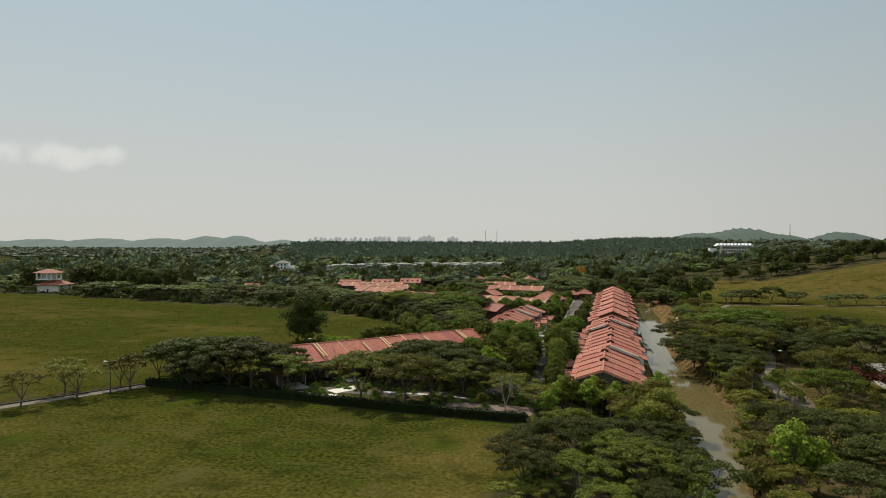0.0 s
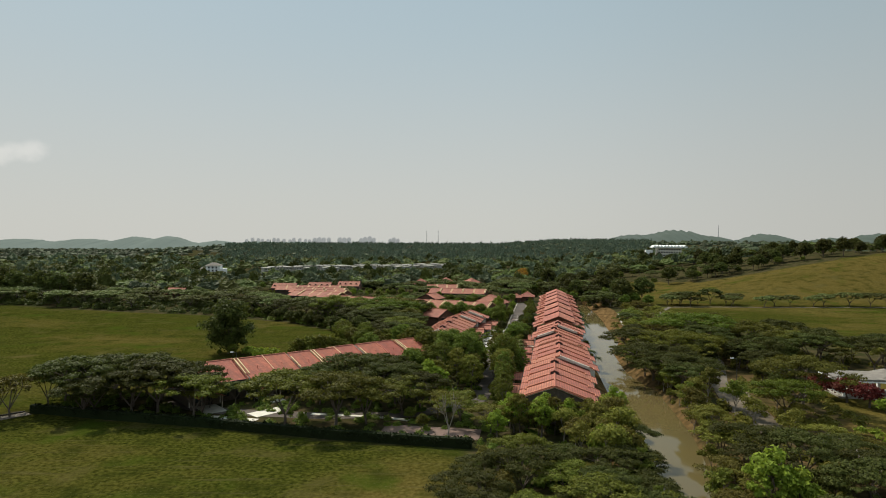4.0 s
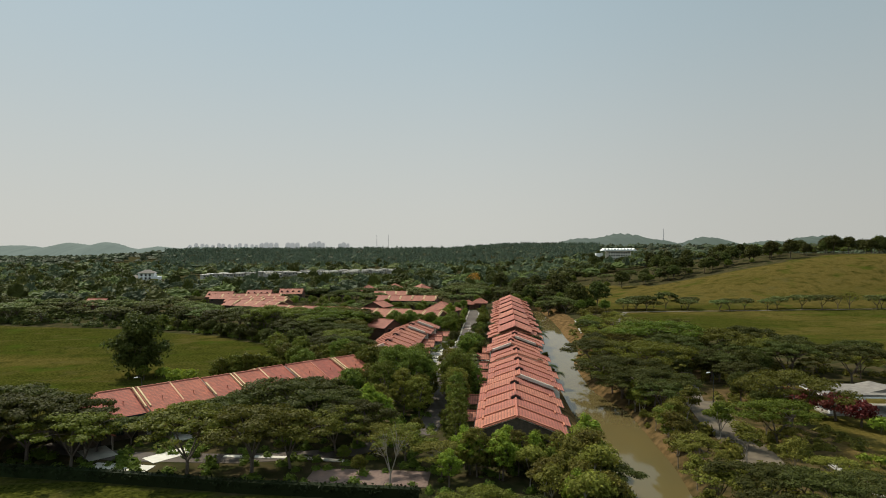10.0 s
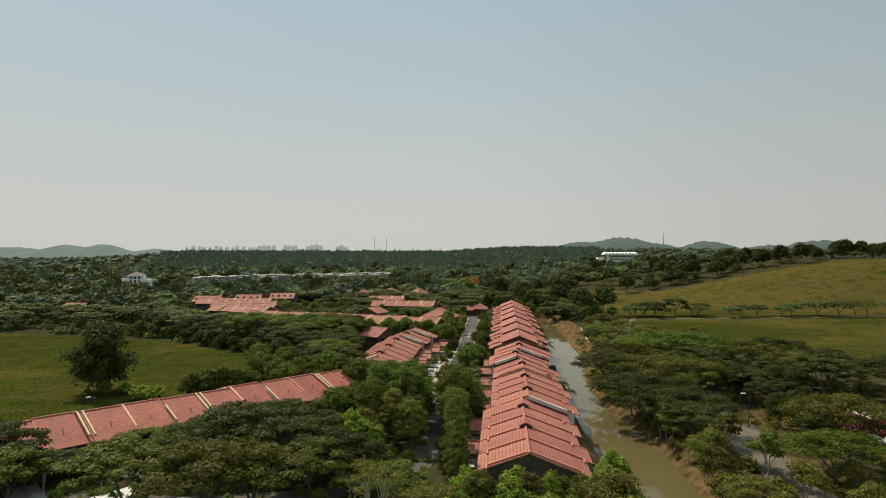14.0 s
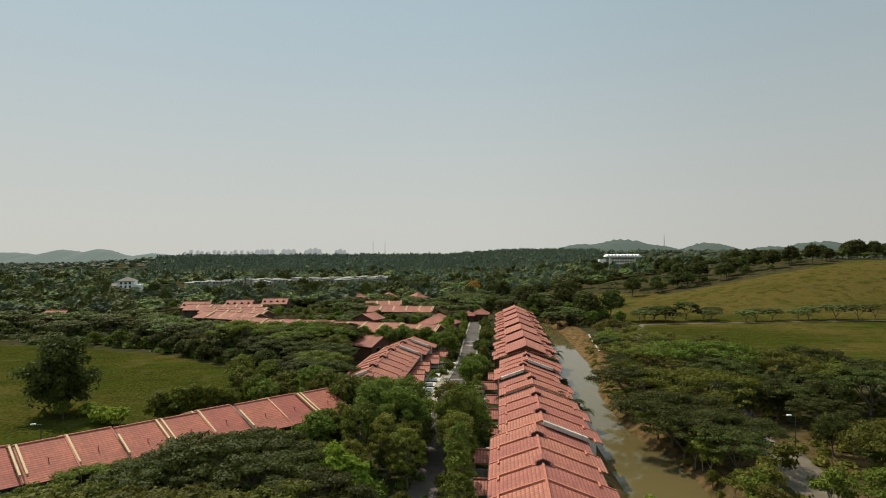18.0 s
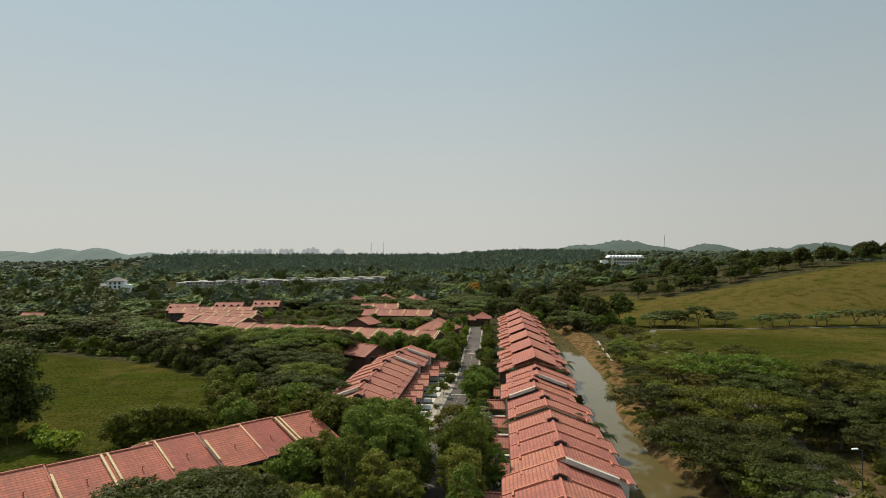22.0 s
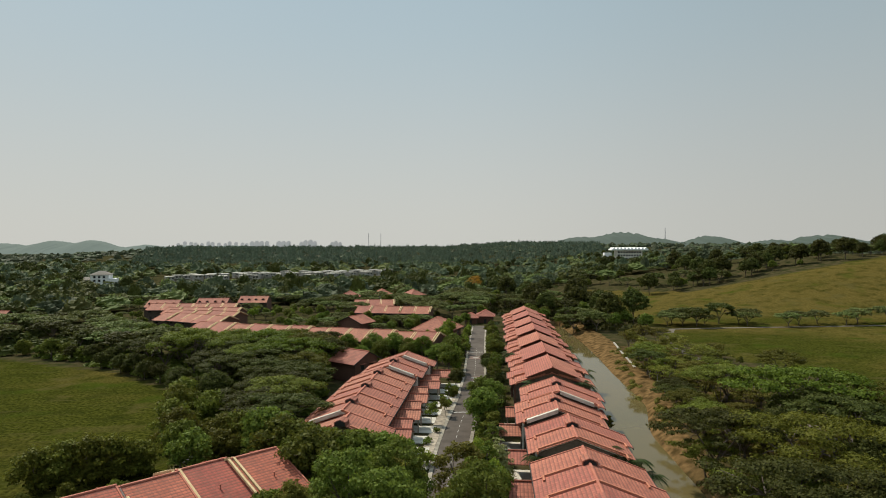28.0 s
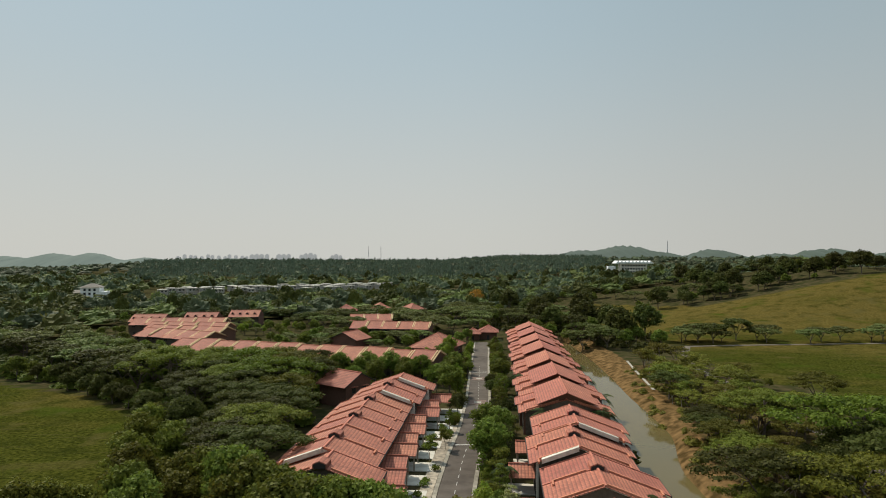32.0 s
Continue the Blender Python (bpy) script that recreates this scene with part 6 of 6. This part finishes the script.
# street planting
for i in range(48):
    y = 206 + i * 4.1
    for s, d in ((-1, 4.4), (1, 4.2)):
        if rng.random() < 0.9:
            near = s < 0 and y < 265
            kind = ("shrub1", "shrub2", "sparse2", "shrub1", "shrub1", "round3")[rng.integers(6)] if near else ("round3", "bushy", "shrub1", "sparse2", "slim", "round2", "bushy", "bright")[rng.integers(8)]
            size = rng.uniform(0.7, 1.1) if kind.startswith("shrub") else rng.uniform(0.34, 0.62)
            plant(kind, road_mid(y) + s * (d + rng.uniform(-0.4, 1.6)), y + rng.normal(), size)


for ob, used in STOCK.values():
    if not used:
        for o in (*ob.children_recursive, ob):
            bpy.data.objects.remove(o)


# ---- undergrowth, far woods, palms, hills ----
def scatter_mesh(name, spots, shape_v, shape_f, mat, label):
    """Many far crowns in one mesh."""
    sv, sf = np.array(shape_v), np.array(shape_f)
    allv, allf = [], []
    g = np.random.default_rng(99)
    for k, (x, y, z, s, hgt) in enumerate(spots):
        a = g.uniform(0, 6.283)
        c, si = math.cos(a), math.sin(a)
        w = sv * (1 + 0.12 * g.normal(size=(1, 3)))
        p = np.stack([w[:, 0] * c - w[:, 1] * si, w[:, 0] * si + w[:, 1] * c, w[:, 2]], 1) * np.array([s, s, hgt]) + (x, y, z)
        allv.append(p)
        allf.append(sf + k * len(sv))
    me = bpy.data.meshes.new(name)
    me.from_pydata(np.concatenate(allv).tolist(), [], np.concatenate(allf).tolist())
    me.materials.append(mat)
    return tagged(new(name, me), label, "trees", kind="stuff")


def tuft_shape(seed, n, flat, lo=0.13, hi=0.27, ruffle=0.6):
    """A far crown: a rough dome with many small leafy pieces standing off it."""
    g = np.random.default_rng(seed)
    v, f = [], []
    rings = ((0.78, 0.25), (0.62, 0.25 + 0.42 * flat), (0.28, 0.25 + 0.72 * flat))
    for r, z in rings:
        v += [np.array([r * math.cos(1.0472 * k + r * 9), r * math.sin(1.0472 * k + r * 9), z]) for k in range(6)]
    for q in (0, 6):
        for k in range(6):
            m = (k + 1) % 6
            f += [(q + k, q + m, q + 6 + m), (q + k, q + 6 + m, q + 6 + k)]
    f += [(12, 12 + k, 13 + k) for k in range(1, 5)]
    for k in range(n):
        d = g.normal(size=3)
        d /= np.linalg.norm(d)
        d[2] = abs(d[2]) * flat + 0.22
        d *= g.uniform(0.84, 1.02)
        nrm = d + g.normal(size=3) * ruffle
        a = np.cross(nrm, g.normal(size=3))
        a /= np.linalg.norm(a)
        b = np.cross(nrm, a)
        b /= np.linalg.norm(b)
        s = g.uniform(lo, hi)
        i = len(v)
        v += [d + a * s, d + b * s * 0.8 - a * s * 0.4, d - b * s * 0.8 - a * s * 0.5]
        f.append((i, i + 1, i + 2))
    return v, f


g9 = np.random.default_rng(5)


def undergrowth(ring, n, seed, mat, lo, hi):
    g = np.random.default_rng(seed)
    xs, ys = [p[0] for p in ring], [p[1] for p in ring]
    spots = []
    for _ in range(n * 30):
        if len(spots) >= n:
            break
        x, y = g.uniform(min(xs), max(xs)), g.uniform(min(ys), max(ys))
        if inside(x, y, ring) and not blocked(x, y, 0.3) and not near_line(x, y, TRACK_RIGHT, 3.2):
            s = g.uniform(lo, hi)
            spots.append((x, y, height(x, y) - 0.3, s, s * g.uniform(0.7, 1.3)))
    sv, sf = tuft_shape(seed, 42, 0.9, 0.15, 0.28)
    scatter_mesh("undergrowth", spots, sv, sf, mat, "tangled undergrowth and young saplings below the trees")


undergrowth([(-9, 216), (-8, 300), (20, 322), (-60, 352), (-120, 343), (-75, 315), (-40, 281), (-24, 247)], 420, 71, LEAF, 1.2, 2.6)
undergrowth([(-120, 342), (-247, 368), (-420, 394), (-420, 440), (-165, 440), (-85, 365)], 600, 72, LEAF_DARK, 1.6, 3.4)
undergrowth([(56, 78), (140, 78), (110, 124), (84, 126), (96, 150), (100, 205), (150, 205), (128, 235), (104, 268), (124, 300), (118, 335), (90, 340), (70, 262), (62, 190), (56, 140)], 620, 73, LEAF_OLIVE, 0.7, 1.8)
undergrowth([(-92, 152), (-43, 142), (7, 131), (4, 84), (34, 84), (42, 150), (24, 152), (16, 206), (0, 206), (-40, 168), (-66, 164), (-90, 178)], 420, 74, LEAF, 0.6, 1.5)
undergrowth([(-60, 190), (-44, 199), (-12, 222), (-24, 228), (-52, 206)], 60, 75, LEAF_RAIN, 0.8, 1.8)
undergrowth([(22, 345), (36, 352), (20, 370), (-45, 400), (-50, 378), (-8, 358)], 120, 76, LEAF, 0.8, 1.8)
undergrowth([(85, 400), (126, 380), (138, 425), (122, 480), (112, 560), (60, 560), (72, 430)], 260, 77, LEAF_DARK, 1.4, 3.0)
FAR_CLEAR = [(-276, 740, 20), (350, 985, 24)]


def far_spots(count, xr, yr, test, s, h):
    out = []
    while len(out) < count:
        x, y = g9.uniform(*xr), g9.uniform(*yr)
        if test(x, y) and not blocked(x, y, 2):
            k = g9.uniform(0.7, 1.3)
            out.append((x, y, height(x, y), s * k, h * g9.uniform(0.7, 1.3)))
    return out


NEAR_WOODS = [(-110, 440), (-60, 380), (60, 420), (85, 400), (135, 385), (118, 560), (60, 560), (-30, 545), (-50, 530), (-150, 500), (-165, 455)]


def in_frame(x, y):
    return -0.95 * (y + 60) < x < 1.05 * (y + 60)


def wooded(x, y):
    if inside(x, y, FIELD_RIGHT) or inside(x, y, FIELD_LEFT) or not in_frame(x, y):
        return False
    if -165 < (y - 800) - (x + 230) * 0.62 < 62 and -275 < x < 20:
        return False
    return not any(math.hypot(x - a, y - b) < c for a, b, c in FAR_CLEAR)


def crown_shape(seed, flat, around=13, rings=6, fuzz=26, rough=0.0):
    """A far crown: a lumpy dome with a ragged rim and some leafy pieces standing off it."""
    g = np.random.default_rng(seed)
    v, f = [], []
    off = g.uniform(0, 50)
    for i in range(rings):
        up = 1.5 * i / (rings - 1)
        for k in range(around):
            a = 6.2832 * (k + 0.5 * (i % 2)) / around
            d = np.array([math.cos(a) * math.cos(up), math.sin(a) * math.cos(up), math.sin(up) * flat])
            swell = 1.0 + 0.34 * noise.noise((d[0] * 2.3 + off, d[1] * 2.3, d[2] * 2.3)) + 0.26 * noise.noise((d[0] * 5.5, d[1] * 5.5 + off, d[2] * 5.5)) + rough * g.normal()
            v.append(d * 0.92 * swell + np.array([0, 0, 0.28]))
    for i in range(rings - 1):
        for k in range(around):
            m = (k + 1) % around
            p, q = i * around + k, i * around + m
            f += [(p, q, q + around), (p, q + around, p + around)]
    for k in range(fuzz * 3 // 2):
        p = v[g.integers(len(v))] * g.uniform(0.98, 1.05)
        s = g.uniform(0.03, 0.075)
        i = len(v)
        v += [p + g.normal(size=3) * s for _ in range(3)]
        f.append((i, i + 1, i + 2))
    return v, f


def thick(x, y):
    return wooded(x, y) and not inside(x, y, NEAR_WOODS) and not (x > 118 and y < 700)


for mat, seed, n, flat, wide, high in ((LEAF_FAR_HAZED, 1, 230, 0.75, 7.0, 10.5), (LEAF_FAR_HAZED, 5, 230, 0.6, 8.0, 10.0), (LEAF_MID_HAZED, 2, 230, 0.42, 10.0, 12.0), (LEAF_MID_HAZED, 6, 230, 0.5, 9.0, 11.5), (LEAF_DARK, 3, 220, 0.8, 6.5, 11.0)):
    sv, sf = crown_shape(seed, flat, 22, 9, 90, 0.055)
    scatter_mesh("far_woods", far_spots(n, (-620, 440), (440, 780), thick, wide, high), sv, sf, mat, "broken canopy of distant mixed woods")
for mat, seed, n, flat, wide, high in ((LEAF_FAR_HAZED, 11, 420, 0.7, 8.0, 11.0), (LEAF_MID_HAZED, 12, 330, 0.45, 10.0, 12.0), (LEAF_DARK, 13, 260, 0.75, 7.5, 11.5)):
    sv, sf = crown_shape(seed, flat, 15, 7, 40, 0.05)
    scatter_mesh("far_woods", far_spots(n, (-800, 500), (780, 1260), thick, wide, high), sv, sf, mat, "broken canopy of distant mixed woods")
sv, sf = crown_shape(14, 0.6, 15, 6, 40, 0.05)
scatter_mesh("far_woods", far_spots(110, (-300, 40), (600, 960), lambda x, y: -170 < (y - 800) - (x + 230) * 0.62 < -20, 6.0, 4.2), sv, sf, LEAF_MID_HAZED, "low trees in front of the white row houses")
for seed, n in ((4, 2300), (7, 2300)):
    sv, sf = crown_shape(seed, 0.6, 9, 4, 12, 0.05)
    scatter_mesh("far_woods", far_spots(n, (-2600, 2600), (1240, 3000), lambda x, y: in_frame(x, y), 10.5, 12.5), sv, sf, LEAF_FAR_HAZED, "dark distant forest canopy")


def palm_shape(seed):
    g = np.random.default_rng(seed)
    v, f = [], []
    for k in range(11):
        a = 6.283 * k / 11 + g.normal() * 0.2
        d, s = np.array([math.cos(a), math.sin(a), 0]), np.array([-math.sin(a), math.cos(a), 0])
        up = g.uniform(0.0, 0.35)
        i = len(v)
        v += [np.array([0, 0, 0.72]), d * 0.6 + s * 0.13 + (0, 0, 0.75 + up), d * 1.1 + (0, 0, 0.45 + up * 0.4), d * 0.6 - s * 0.13 + (0, 0, 0.75 + up)]
        f.append((i, i + 1, i + 2, i + 3))
    return v, f


sv, sf = palm_shape(3)
scatter_mesh("palm_plantation", far_spots(4600, (-780, 760), (1180, 2250), lambda x, y: wooded(x, y) and x > -0.36 * y and x < 0.33 * y, 5.5, 13.5), sv, sf, LEAF_PALM_HAZED, "rows of dark oil palms on rising ground")


# Emission puts the distance haze into the far hills and towers.
def backdrop_material(name, col, haze_glow):
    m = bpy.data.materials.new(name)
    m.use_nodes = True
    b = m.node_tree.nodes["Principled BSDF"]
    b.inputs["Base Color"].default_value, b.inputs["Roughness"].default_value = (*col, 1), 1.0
    b.inputs["Emission Color"].default_value, b.inputs["Emission Strength"].default_value = (*haze_glow, 1), 1.0
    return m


HILL = backdrop_material("far_hill_haze", (0.05, 0.07, 0.05), (0.042, 0.054, 0.060))
HILL_NEAR = backdrop_material("near_hill_haze", (0.028, 0.04, 0.026), (0.024, 0.034, 0.033))
FAR_TOWER = backdrop_material("far_tower_haze", (0.30, 0.28, 0.26), (0.22, 0.225, 0.225))


def hills(name, y, span, peaks, mat, label, seed, rough, base):
    """A range of hills as a long mound with a wooded, uneven skyline."""
    g = np.random.default_rng(seed)
    b = Build()
    n = 420
    for i in range(n + 1):
        x = span[0] + (span[1] - span[0]) * i / n
        z = base + max(max(0.0, h - base) * math.exp(-((x - c) / w) ** 2) for c, w, h in peaks) + abs(g.normal()) * rough + 4 * noise.noise((x * 0.012, y * 0.01, seed))
        b.v += [(x, y - 420, -6), (x, y - 260, z * 0.45 + g.normal() * rough), (x, y - 110, z * 0.8 + g.normal() * rough), (x, y, z), (x, y + 300, -6)]
    for i in range(n):
        for q in range(4):
            b.f.append((5 * i + q, 5 * i + 5 + q, 5 * i + 6 + q, 5 * i + 1 + q))
    me = b.mesh(name, mat)
    me.polygons.foreach_set("use_smooth", [True] * len(me.polygons))
    tagged(new(name, me), label, "hills", kind="structure")


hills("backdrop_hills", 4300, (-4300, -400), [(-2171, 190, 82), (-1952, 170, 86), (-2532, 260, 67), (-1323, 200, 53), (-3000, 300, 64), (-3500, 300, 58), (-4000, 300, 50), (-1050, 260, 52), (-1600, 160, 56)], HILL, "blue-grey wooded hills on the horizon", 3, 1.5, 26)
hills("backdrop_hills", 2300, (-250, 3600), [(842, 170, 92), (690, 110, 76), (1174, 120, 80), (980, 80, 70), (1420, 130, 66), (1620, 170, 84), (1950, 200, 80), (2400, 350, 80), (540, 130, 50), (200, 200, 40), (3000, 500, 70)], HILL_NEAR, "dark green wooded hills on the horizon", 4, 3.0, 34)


def tower_block(x, y, w, h, cap):
    t = thing("tower_block", "pale high-rise apartment tower far on the horizon", "building", pose(x, y, 0), "towers on the horizon")
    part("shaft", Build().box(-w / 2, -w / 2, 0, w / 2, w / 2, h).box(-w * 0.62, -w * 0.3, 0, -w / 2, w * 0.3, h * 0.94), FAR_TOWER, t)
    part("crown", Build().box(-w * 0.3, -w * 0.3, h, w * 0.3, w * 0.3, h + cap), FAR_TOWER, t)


for i in range(13):
    tower_block(-1490 + i * 39 + 5 * (i % 3), 4550, 20, 66 + 4 * ((i * 7) % 4), 5)
for x, w, h in ((-950, 26, 76), (-918, 26, 80), (-886, 26, 78), (-850, 24, 78), (-770, 28, 79), (-738, 28, 78), (-705, 26, 79), (-618, 24, 74), (-590, 26, 84), (-556, 28, 88), (-528, 24, 78), (-410, 22, 72), (-384, 28, 80), (-355, 22, 72)):
    tower_block(x, 4400, w, h, 6)
